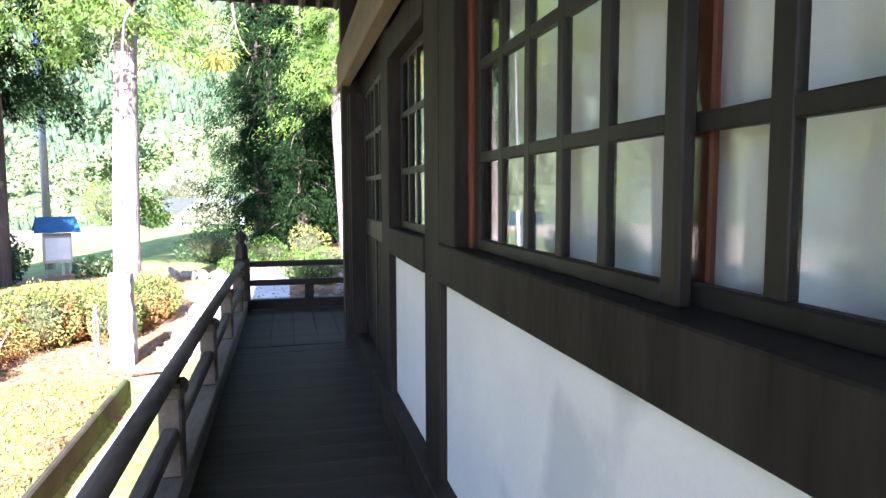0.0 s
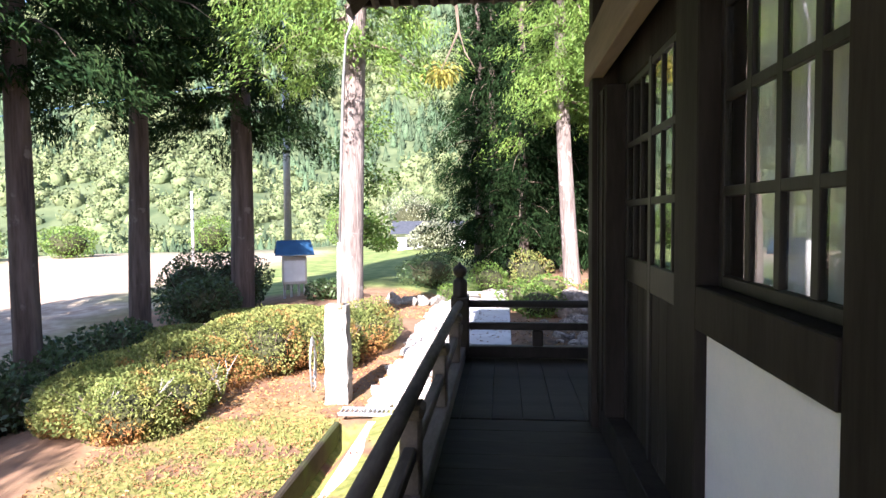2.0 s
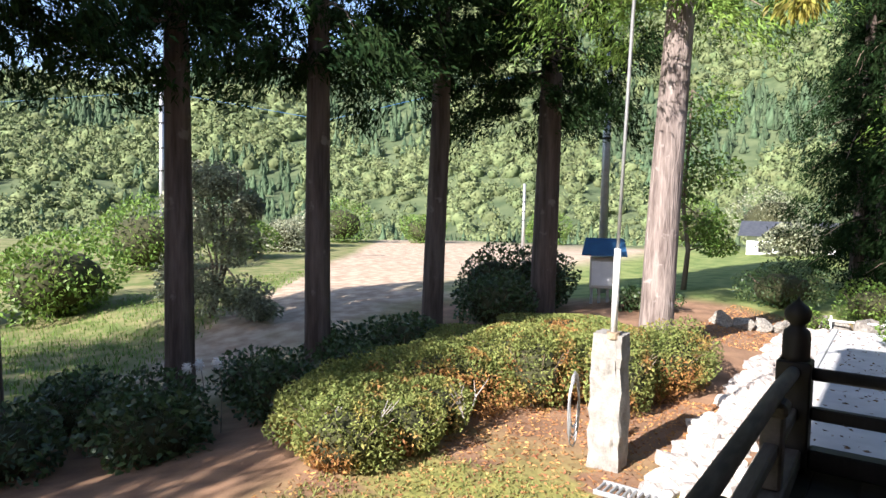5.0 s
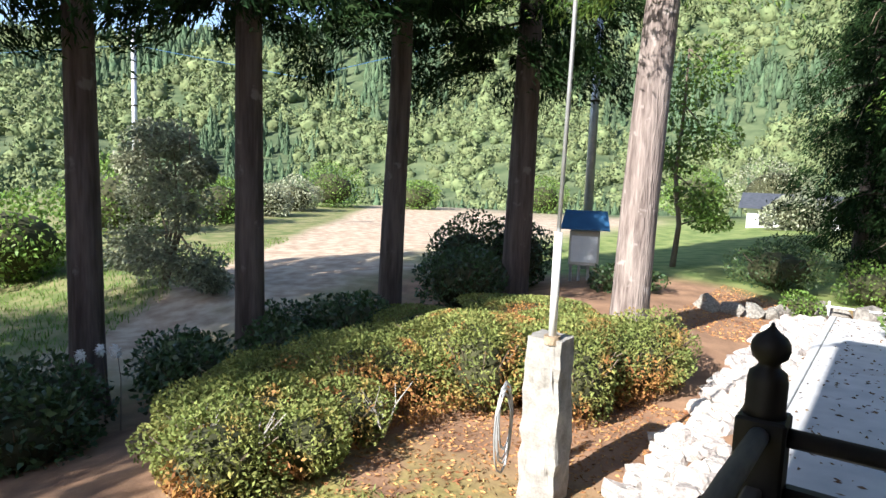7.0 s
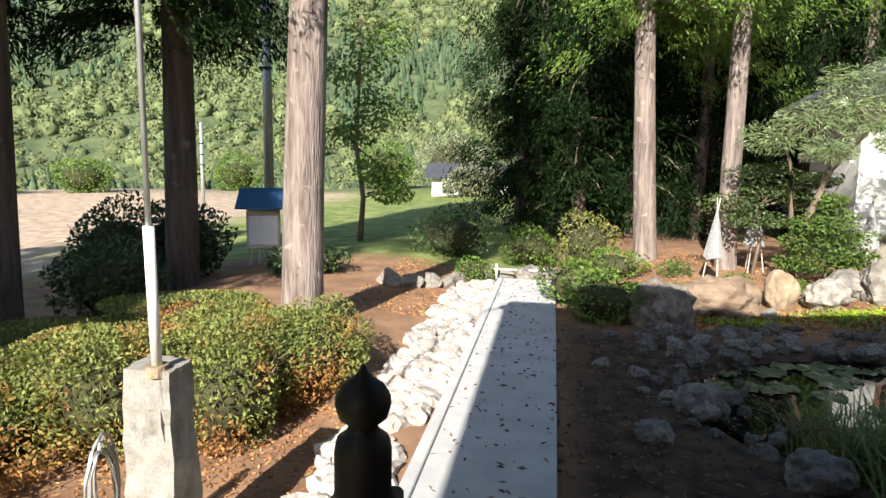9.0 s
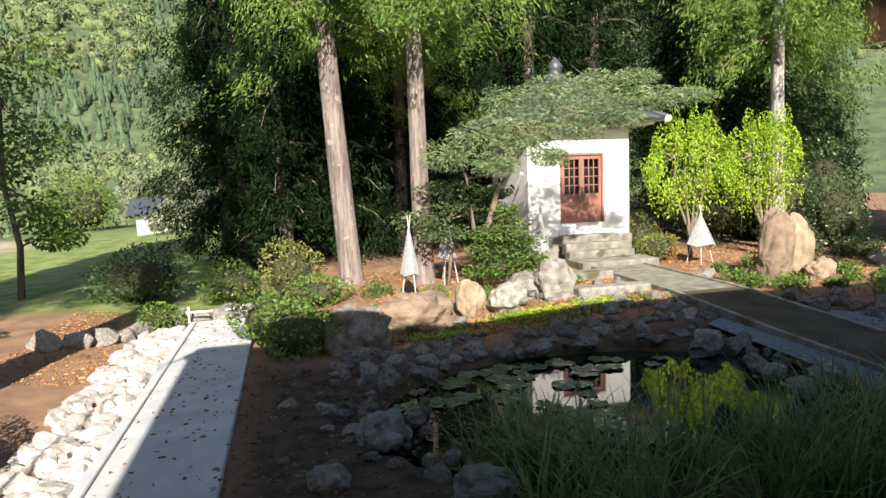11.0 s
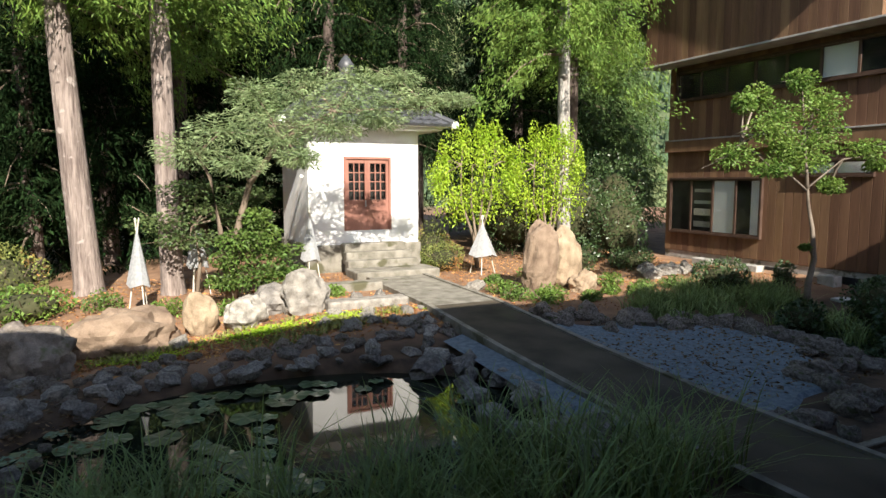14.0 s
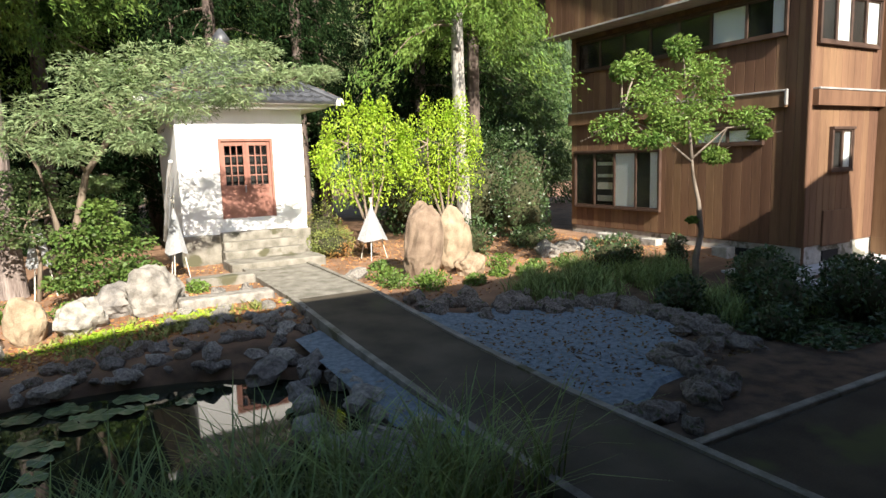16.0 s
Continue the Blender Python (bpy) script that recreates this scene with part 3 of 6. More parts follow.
hip = [(0, 1, 5), (1, 2, 6, 5), (2, 3, 6), (3, 4, 6), (4, 0, 5, 6)]
rim = [0, 1, 2, 3, 4]
mb.add(vs + top, [tuple(q) for q in hip] + [tuple(i + 7 for i in q[::-1]) for q in hip] + [(rim[i], rim[i] + 7, rim[(i + 1) % 5] + 7, rim[(i + 1) % 5]) for i in range(5)])
part("roof_deck", mb, M_DARK, roof)
part("fascia", Mesh().box(EX - 0.03, -14, EZ + 0.03, EX + 0.05, EY, EZ + 0.3).box(EX, EY - 0.04, EZ + 0.03, 16.8, EY + 0.03, EZ + 0.3), M_DARK, roof)
slope = 5.6 / 11.8
for k in range(70):
    yy = EY - 0.3 - k * 0.28
    if yy < -6:
        break
    dx = min(3.4, (EY - yy) * 1.0 + 0.2)
    part("rafter", Mesh().add(*(lambda m: (m.v, m.f))(Mesh().tube([(EX + 0.02, yy, EZ + 0.02), (EX + dx, yy, EZ + 0.02 + slope * dx)], 0.05, 4))), M_DARK, roof)
for k in range(56):
    xx = EX + 0.3 + k * 0.25
    dy = min(3.9, (xx - EX) + 0.2)
    part("rafter", Mesh().tube([(xx, EY - 0.02, EZ + 0.02), (xx, EY - dy, EZ + 0.02 + slope * dy)], 0.05, 4), M_RAIL, roof)
part("hip_rafter", Mesh().tube([(EX - 0.05, EY + 0.05, EZ - 0.02), (2.0, 5.7, EZ + 2.0)], 0.09, 4), M_DARK, roof)
solid("temple_core", Mesh().box(3.3, -14, -1.2, 12, 6.42, 4.6).box(0.7, -14, -1.2, 3.3, -4.1, 4.6), M_DARK, "dark rest of the temple building", "building", kind="structure")

# ---- storehouse ----
M_DOORPAINT = mat("faded_red_brown_paint", (0.24, 0.105, 0.075), (0.34, 0.165, 0.125), 4, 0.65, 0.15, (1, 1, 0.2))
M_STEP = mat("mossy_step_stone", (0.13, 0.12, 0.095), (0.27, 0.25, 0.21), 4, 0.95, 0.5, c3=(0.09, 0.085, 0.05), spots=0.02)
kura = thing("storehouse", "small white plastered storehouse with a tiled hipped roof", "storehouse", at=(0, 0, 0))
KX0, KX1, KY0, KY1, KE = 6.68, 9.52, 23.1, 26.0, 2.9
part("base", Mesh().box(KX0 - 0.06, KY0 - 0.06, -0.9, KX1 + 0.06, KY1 + 0.06, 0.08, 0.03), M_STEP, kura)
part("wall", Mesh().box(KX0, KY0, 0.08, 7.56, KY0 + 0.2, KE).box(8.78, KY0, 0.08, KX1, KY0 + 0.2, KE).box(7.56, KY0, 0.08, 8.78, KY0 + 0.2, 0.42).box(7.56, KY0, 2.22, 8.78, KY0 + 0.2, KE), M_WHITE, kura)
part("side_wall", Mesh().box(KX0, KY0 + 0.2, 0.08, KX0 + 0.2, KY1, KE), M_WHITE, kura)
part("side_wall", Mesh().box(KX1 - 0.2, KY0 + 0.2, 0.08, KX1, KY1, KE), M_WHITE, kura)
part("back_wall", Mesh().box(KX0 + 0.2, KY1 - 0.2, 0.08, KX1 - 0.2, KY1, KE), M_WHITE, kura)
part("eave_cornice", Mesh().box(KX0 - 0.5, KY0 - 0.45, KE - 0.02, KX1 + 0.5, KY1 + 0.45, KE + 0.09, 0.03), M_WHITE, kura)
door = part("door_frame", Mesh().box(7.56, KY0 - 0.03, 0.42, 7.62, KY0 + 0.12, 2.22).box(8.72, KY0 - 0.03, 0.42, 8.78, KY0 + 0.12, 2.22).box(7.62, KY0 - 0.03, 2.16, 8.72, KY0 + 0.12, 2.22), M_DOORPAINT, kura)
for s in (0, 1):
    a = 7.62 + 0.55 * s
    leaf = part("door_leaf", Mesh().box(a, KY0 + 0.02, 0.42, a + 0.55, KY0 + 0.05, 1.13, 0.004).box(a, KY0 + 0.01, 1.13, a + 0.07, KY0 + 0.06, 2.16).box(a + 0.48, KY0 + 0.01, 1.13, a + 0.55, KY0 + 0.06, 2.16).box(a + 0.07, KY0 + 0.01, 2.06, a + 0.48, KY0 + 0.06, 2.16).box(a + 0.07, KY0 + 0.01, 1.08, a + 0.48, KY0 + 0.06, 1.17), M_DOORPAINT, kura, "reddish-brown panelled door leaf")
    for i in (1, 2):
        part("glazing_bar", Mesh().box(a + 0.07 + i * 0.137 - 0.012, KY0 + 0.015, 1.17, a + 0.07 + i * 0.137 + 0.012, KY0 + 0.05, 2.06, 0.003), M_DOORPAINT, leaf)
    for i in (1, 2, 3):
        part("glazing_bar", Mesh().box(a + 0.07, KY0 + 0.016, 1.17 + i * 0.222 - 0.012, a + 0.48, KY0 + 0.049, 1.17 + i * 0.222 + 0.012, 0.003), M_DOORPAINT, leaf)
    part("pane", Mesh().box(a + 0.07, KY0 + 0.03, 1.17, a + 0.48, KY0 + 0.034, 2.06, 0.0005), M_GLASS, leaf)
part("handle", Mesh().box(8.10, KY0 - 0.01, 1.0, 8.13, KY0 + 0.02, 1.16, 0.004), M_GALV, kura)
# Thin dark panel stands for the unlit room behind the door panes.
part("unlit_room_panel", Mesh().box(7.4, KY0 + 0.3, 0.3, 9.0, KY0 + 0.34, 2.4), M_DARKIN, kura)
# hipped roof with tile courses
AX, AY, AZ = (KX0 + KX1) / 2, (KY0 + KY1) / 2, 4.35
R0 = (KX0 - 0.72, KY0 - 0.68, KX1 + 0.72, KY1 + 0.68)
ZR = KE + 0.09


def roof_side(a, b):
    """Tile courses from the edge a-b up to the apex."""
    a, b, p = Vector((*a, ZR)), Vector((*b, ZR)), Vector((AX, AY, AZ))
    mb = Mesh()
    up = (b - a).cross(p - a).normalized()
    if up.z < 0:
        up = -up
    rows = 11
    for r in range(rows):
        l0, l1 = a.lerp(p, r / rows), b.lerp(p, r / rows)
        h0, h1 = a.lerp(p, (r + 1.06) / rows), b.lerp(p, (r + 1.06) / rows)
        if r == rows - 1:
            h0 = h1 = p
        n = max(1, round((l1 - l0).length / 0.24)) * 4
        vs = []
        for k in range(n + 1):
            w = 0.03 * max(0, math.sin(2 * math.pi * k / 4)) + 0.01
            vs += [l0.lerp(l1, k / n) + up * (w + 0.03), h0.lerp(h1, k / n) + up * (w * 0.9), l0.lerp(l1, k / n) - up * 0.02]
        mb.add(vs, [(3 * k, 3 * k + 3, 3 * k + 4, 3 * k + 1) for k in range(n)] + [(3 * k + 2, 3 * k + 5, 3 * k + 3, 3 * k) for k in range(n)])
    return part("tiled_slope", mb, M_TILE, kura)


c4 = [(R0[0], R0[1]), (R0[2], R0[1]), (R0[2], R0[3]), (R0[0], R0[3])]
for i in range(4):
    roof_side(c4[i], c4[(i + 1) % 4])
    part("hip_ridge", Mesh().tube([(*c4[i], ZR + 0.05), (AX, AY, AZ + 0.04)], 0.075, 8), M_TILE, kura)
    part("corner_tile", Mesh().lathe(c4[i][0], c4[i][1], [(0.09, ZR - 0.06), (0.1, ZR + 0.02), (0.07, ZR + 0.1)], 10), M_WHITEPAINT, kura, "white plastered corner tile")
part("soffit", Mesh().box(R0[0] + 0.04, R0[1] + 0.04, ZR - 0.03, R0[2] - 0.04, R0[3] - 0.04, ZR - 0.005), M_WHITE, kura)
part("roof_finial", Mesh().lathe(AX, AY, [(0.3, AZ - 0.12), (0.28, AZ + 0.05), (0.16, AZ + 0.08), (0.2, AZ + 0.2), (0.22, AZ + 0.3), (0.12, AZ + 0.45), (0.03, AZ + 0.55)], 12), M_TILE, kura, smooth=True)
part("drainpipe", Mesh().tube([(KX0 - 0.1, KY0 + 2.4, -0.2), (KX0 - 0.14, KY0 + 0.5, 1.4), (KX0 - 0.12, KY0 + 0.1, 1.75)], 0.045, 8), M_WHITEPAINT, kura, "white slanting pipe")
st = thing("stone_steps", "weathered concrete steps up to the storehouse door", "steps")
for k, (yy, zz) in enumerate([(22.72, 0.13), (22.42, -0.05), (22.12, -0.22)]):
    part("tread", Mesh().box(7.45 - 0.05 * k, yy, zz - 0.30, 9.02 + 0.05 * k, 23.04 if k == 0 else yy + 0.3, zz, 0.02), M_STEP, st)

# ---- brown timber house ----
HX, HY0, HY1 = 17.6, 15.7, 22.75
house = thing("timber_house", "two-storey brown timber house with sliding windows", "house")
part("foundation", Mesh().box(HX + 0.03, HY0 + 0.03, -1.2, 26, HY1, -0.42, 0.01), M_CONC, house)
part("wall", Mesh().box(HX + 0.05, HY0 + 0.05, -0.42, 26, HY1, 8.0), M_SIDING, house)

# house details
for k in range(30):
    yy = HY0 + 0.02 + k * 0.235
    part("siding_board", Mesh().box(HX, yy, -0.42, HX + 0.05, min(yy + 0.23, HY1), 4.95, 0.008), M_SIDING, house)
for k in range(12):
    xx = HX + k * 0.235
    part("siding_board", Mesh().box(xx, HY0, -0.42, xx + 0.23, HY0 + 0.05, 7.5, 0.008), M_SIDING, house)
part("corner_board", Mesh().box(HX - 0.04, HY0 - 0.04, -0.42, HX + 0.1, HY0 + 0.1, 7.6), M_SIDING, house)
part("wing_wall", Mesh().box(20.3, 14.9, -0.42, 26, HY0, 7.6).box(20.3, 14.9, -1.1, 26, HY0, -0.42), M_SIDING, house)


def house_window(y0, y1, z0, z1, lights, face="x", label="brown framed sliding window"):
    """A framed window set on the wall; lights: list of 'glass' or 'blind'."""
    def bx(u0, d0, za, u1, d1, zb, c=0.004):
        return (HX - d1, u0, za, HX - d0, u1, zb, c) if face == "x" else (u0, HY0 - d1, za, u1, HY0 - d0, zb, c)
    w = part("window", Mesh().box(*bx(y0 - 0.05, 0.0, z0 - 0.06, y1 + 0.05, 0.09, z0)).box(*bx(y0 - 0.05, 0.0, z1, y1 + 0.05, 0.11, z1 + 0.06)).box(*bx(y0 - 0.05, 0.0, z0, y0, 0.085, z1)).box(*bx(y1, 0.0, z0, y1 + 0.05, 0.085, z1)), M_DARKFRAME, house, label)
    # Dark sheet close behind the glass, in place of an unlit room.
    part("interior", Mesh().box(*bx(y0, 0.001, z0, y1, 0.012, z1)), M_DARKIN, w)
    n = len(lights)
    for i, kind in enumerate(lights):
        a, b = y0 + (y1 - y0) * i / n, y0 + (y1 - y0) * (i + 1) / n
        part("sash", Mesh().box(*bx(a, 0.03, z0, a + 0.035, 0.07, z1)).box(*bx(b - 0.035, 0.03, z0, b, 0.07, z1)).box(*bx(a + 0.035, 0.03, z0, b - 0.035, 0.065, z0 + 0.04)).box(*bx(a + 0.035, 0.03, z1 - 0.04, b - 0.035, 0.065, z1)), M_DARKFRAME, w)
        if kind == "blind":
            part("blind", Mesh().box(*bx(a + 0.03, 0.02, z0 + 0.02, b - 0.03, 0.028, z1 - 0.02, 0.001)), M_BLIND, w, "white window blind")
        if kind == "half":
            part("curtain", Mesh().box(*bx(a + 0.03, 0.02, z0 + 0.02, a + 0.3, 0.028, z1 - 0.02, 0.001)), M_BLIND, w, "pale gathered curtain")
        if kind == "shelf":
            for q in range(4):
                part("shelf", Mesh().box(*bx(a + 0.05, 0.014, z0 + 0.15 + q * 0.33, b - 0.1, 0.03, z0 + 0.15 + q * 0.33 + random.uniform(0.08, 0.2), 0.003)), random.choice([M_BLIND, M_BUFF, M_GALV]), w)
        part("pane", Mesh().box(*bx(a + 0.03, 0.045, z0 + 0.03, b - 0.03, 0.049, z1 - 0.03, 0.0005)), M_GLASS, w)
    return w


M_DARKFRAME = mat("brown_window_frame", (0.05, 0.03, 0.022), (0.09, 0.055, 0.04), 4, 0.5, 0.1)
house_window(19.42, 22.5, 0.18, 1.68, ["half", "blind", "shelf", "glass"])
house_window(16.65, 18.3, 1.78, 2.10, ["blind", "blind"])
house_window(16.2, 22.4, 3.98, 4.75, ["half", "blind", "glass", "glass", "glass", "glass", "glass"])
house_window(18.47, 19.2, 1.17, 2.0, ["glass", "blind"], "y")
house_window(17.85, 20.05, 3.76, 4.7, ["glass", "blind", "glass", "blind"], "y")
part("hatch", Mesh().box(18.3, HY0 - 0.04, -0.45, 19.4, HY0, 0.3), M_SIDING, house)
part("vent_grille", Mesh().box(18.4, HY0 - 0.0, -0.78, 19.0, HY0 + 0.05, -0.56), M_DARKIN, house)
for k in range(3):
    part("vent_grille", Mesh().box(HX + 0.005, 16.8 + 2.0 * k, -0.78, HX + 0.05, 17.4 + 2.0 * k, -0.56), M_DARKIN, house)
M_FLASH = mat("weathered_flashing", (0.26, 0.25, 0.235), (0.40, 0.385, 0.36), 4, 0.6, 0.1)
# projecting bands and the overhanging gable above
part("band_cap", Mesh().box(HX - 0.16, 16.1, 2.80, HX, HY1, 2.84).box(HX - 0.16, 16.05, 2.52, HX - 0.1, 16.1, 2.84), M_FLASH, house, "pale metal flashing strip")
part("band_board", Mesh().box(HX - 0.14, 16.1, 2.48, HX, HY1, 2.80), M_SIDING, house)
part("band_cap", Mesh().box(17.75, HY0 - 0.16, 2.80, 20.3, HY0, 2.84), M_FLASH, house)
part("band_board", Mesh().box(17.75, HY0 - 0.14, 2.48, 20.3, HY0, 2.80), M_SIDING, house)
part("gable_wall", Mesh().box(HX - 0.62, HY0 + 0.6, 5.0, HX + 0.05, HY1 + 0.4, 7.6), M_SIDING, house)
for k in range(32):
    yy = HY0 + 0.6 + k * 0.235
    if yy < HY1 + 0.3:
        part("siding_board", Mesh().box(HX - 0.66, yy, 5.0, HX - 0.62, yy + 0.23, 7.6, 0.008), M_SIDING, house)
part("gable_flashing", Mesh().box(HX - 0.70, HY0 + 0.5, 4.95, HX, HY1 + 0.45, 5.0), M_FLASH, house, "pale metal flashing strip")
rf = Mesh()
rf.add([(16.2, 14.6, 7.7), (27, 14.6, 7.7), (27, 19.3, 9.8), (16.2, 19.3, 9.8), (16.2, 24.4, 6.1), (27, 24.4, 6.1)] + [(a, b, c + 0.15) for a, b, c in [(16.2, 14.6, 7.7), (27, 14.6, 7.7), (27, 19.3, 9.8), (16.2, 19.3, 9.8), (16.2, 24.4, 6.1), (27, 24.4, 6.1)]], [(0, 3, 2, 1), (3, 4, 5, 2), (6, 7, 8, 9), (9, 8, 11, 10), (0, 6, 9, 3), (3, 9, 10, 4), (0, 1, 7, 6), (4, 10, 11, 5), (1, 2, 8, 7), (2, 5, 11, 8)])
part("roof", rf, M_TILE, house)
part("downpipe", Mesh().tube([(HX - 0.08, HY0 - 0.08, -0.9), (HX - 0.08, HY0 - 0.08, 7.4)], 0.03, 8), M_SIDING, house)
for yy, l in [(19.0, 0.55), (20.6, 0.5), (17.0, 0.4)]:
    solid("concrete_block", Mesh().box(17.0, yy, -1.0, 17.3, yy + l, -0.5, 0.015), M_CONC, "pale concrete block beside the house", "block", "concrete blocks")
solid("house_apron", Mesh().box(16.0, 14.35, -1.0, 24, 14.75, -0.8).box(16.0, 14.75, -1.0, 16.4, 16.4, -0.8).box(17.2, 15.3, -1.0, 24, 15.66, -0.8), M_PATH, "pale concrete apron beside the timber house", "pavement", kind="structure")

# ---- leaf and branch builders ----
RNG = np.random.default_rng(7)


def unit(a):
    return a / np.maximum(np.linalg.norm(a, axis=-1, keepdims=True), 1e-9)


def leaf_data(name, c, along, length, width, material, droop=0.0):
    """Pointed, slightly folded leaves at centres c, lying along the given directions."""
    n = len(c)
    along = unit(along)
    side = unit(np.cross(along, RNG.normal(size=(n, 3))))
    up = np.cross(side, along)
    length, width = np.broadcast_to(length, n)[:, None], np.broadcast_to(width, n)[:, None]
    a, b = c - along * length / 2, c + along * length / 2
    b = b - np.array([0, 0, 1.0]) * droop * length
    mid = c + up * width * 0.25
    v = np.stack([a, mid + side * width / 2, b, mid - side * width / 2], 1).reshape(-1, 3)
    me = bpy.data.meshes.new(name)
    me.vertices.add(4 * n)
    me.vertices.foreach_set("co", v.astype(np.float32).ravel())
    me.loops.add(4 * n)
    me.loops.foreach_set("vertex_index", np.arange(4 * n, dtype=np.int32))
    me.polygons.add(n)
    me.polygons.foreach_set("loop_start", np.arange(0, 4 * n, 4, dtype=np.int32))
    me.polygons.foreach_set("loop_total", np.full(n, 4, dtype=np.int32))
    me.materials.append(material)
    me.update(calc_edges=True)
    me.validate()
    return me


def cedar_crown(seed, h0, h1, rmax, material, branches=110, per=95, tip=0.16, low=0.75):
    """Drooping boughs hung with feathery sprays, with gaps between the boughs."""
    rng = np.random.default_rng(seed)
    cs, ds, wood = [], [], Mesh()
    for i in range(branches):
        f = (i + rng.random()) / branches
        z = h0 + (h1 - h0) * f
        az = i * 2.39996 + rng.normal(0, 0.35)
        ln = rmax * (low + (1 - low) * min(1, f * 4)) * (1 - f ** 1.6) * rng.uniform(0.65, 1.15) + 0.25
        out = np.array([math.cos(az), math.sin(az), 0.0])
        rise = rng.uniform(0.0, 0.35)
        tk = rng.random(16) ** 0.6
        pick = rng.integers(0, 16, per)
        t = np.clip(tk[pick] + rng.normal(0, 0.035, per), 0, 1.05)
        shift = rng.normal(size=(16, 3)) * (0.2 * (0.35 + tk) * min(1.3, ln / 1.6))[:, None] * np.array([1, 1, 0.55])
        line = lambda q: out[None] * (ln * q)[:, None] + np.array([0, 0, 1.0]) * (z + ln * (rise * q - 0.62 * q ** 2.2))[:, None]
        p = line(t)
        w = 0.19 * (0.35 + t) * min(1.3, ln / 1.6)
        p += shift[pick] + rng.normal(size=(per, 3)) * w[:, None] * np.array([0.5, 0.5, 0.3])
        p[:, 2] -= np.abs(rng.normal(0, 0.12, per))
        cs.append(p)
        d = out[None] * 0.6 + rng.normal(size=(16, 3))[pick] * 0.4 + rng.normal(size=(per, 3)) * 0.5 + np.array([0, 0, -0.45])
        ds.append(d)
        if i % 2 == 0:
            q = line(np.array([0, 0.3, 0.6, 0.85]))
            wood.tube(q, [0.045, 0.03, 0.018, 0.006], 4, False)
    c, d = np.concatenate(cs), np.concatenate(ds)
    n = len(c)
    rngl = rng.uniform(0.7, 1.5, n)
    return leaf_data("crown", c, d, tip * rngl, tip * 0.26 * rngl, material, 0.25), wood.data("bough", M_TWIG)


def blob(rx, ry, rz, seed, sub=2, rough=0.25, flat=0.0):
    bm = bmesh.new()
    bmesh.ops.create_icosphere(bm, subdivisions=sub, radius=1)
    for v in bm.verts:
        k = 1 + rough * noise.noise(v.co * 1.3 + Vector((seed * 7.1, seed, 0))) + rough * 0.5 * noise.noise(v.co * 3.1 + Vector((seed, 0, seed * 3)))
        k += 0.16 * rough * noise.noise(v.co * 7.3 + Vector((seed, seed, 0)))
        v.co = Vector((v.co.x * rx * k, v.co.y * ry * k, v.co.z * rz * k))
        if flat and v.co.z < -flat * rz:
            v.co.z = -flat * rz
    return bm


def blob_data(name, material, smooth=True, **kw):
    bm = blob(**kw)
    me = bpy.data.meshes.new(name)
    bm.to_mesh(me)
    bm.free()
    me.materials.append(material)
    me.polygons.foreach_set("use_smooth", [smooth] * len(me.polygons))
    return me


def clump_points(n, rx, ry, rz, seed, shell=0.35, lumps=9):
    """Points near the skin of a lumpy crown."""
    rng = np.random.default_rng(seed)
    d = unit(rng.normal(size=(n, 3)))
    k = unit(rng.normal(size=(lumps, 3)))
    bulge = 0.78 + 0.3 * np.max(np.clip(d @ k.T, 0, 1) ** 6, axis=1)
    r = bulge * (1 - shell * rng.random(n) ** 1.8)
    return d * r[:, None] * np.array([rx, ry, rz]), d


def bush(name, x, y, z, rx, ry, rz, material, label, n=1500, leaf=0.07, group="", seed=1, core=True, wide=0.55, twigs=8, category="bush", shell=0.3):
    """A lumpy shrub: stems and a skin of small leaves."""
    t = thing(name, label, category, group, at=(x, y, z))
    p, d = clump_points(n, rx, ry, rz, seed, shell)
    p[:, 2] += rz * 0.8
    keep = p[:, 2] > -0.05
    p, d = p[keep], d[keep]
    rng = np.random.default_rng(seed + 50)
    part("foliage", leaf_data("foliage", p, d * 0.6 + rng.normal(size=p.shape) * 0.7, leaf * rng.uniform(0.7, 1.4, len(p)), leaf * wide * rng.uniform(0.7, 1.3, len(p)), material), None, t)
    # Solid core, coloured dark for the shade inside the leaves.
    if core:
        part("core", blob_data("core", M_COREDARK, rx=rx * 0.6, ry=ry * 0.6, rz=rz * 0.6, seed=seed, sub=2, rough=0.12), None, t).location = (0, 0, rz * 0.72)
    w = Mesh()
    for k in range(twigs):
        a = 6.28 * k / twigs + seed
        w.tube([(0.05 * math.cos(a), 0.05 * math.sin(a), -0.1), (0.4 * rx * math.cos(a), 0.4 * ry * math.sin(a), rz * 0.7), (0.8 * rx * math.cos(a), 0.8 * ry * math.sin(a), rz * 1.25)], [0.02, 0.014, 0.005], 4, False)
    tagged(part("stem", w, M_TWIG, t), kind="stuff")
    return t


# Dark fill colour of the bush cores, in place of inner shade.
M_COREDARK = mat("shaded_core", (0.03, 0.034, 0.014), (0.065, 0.065, 0.03), 6, 0.95, 0.3)

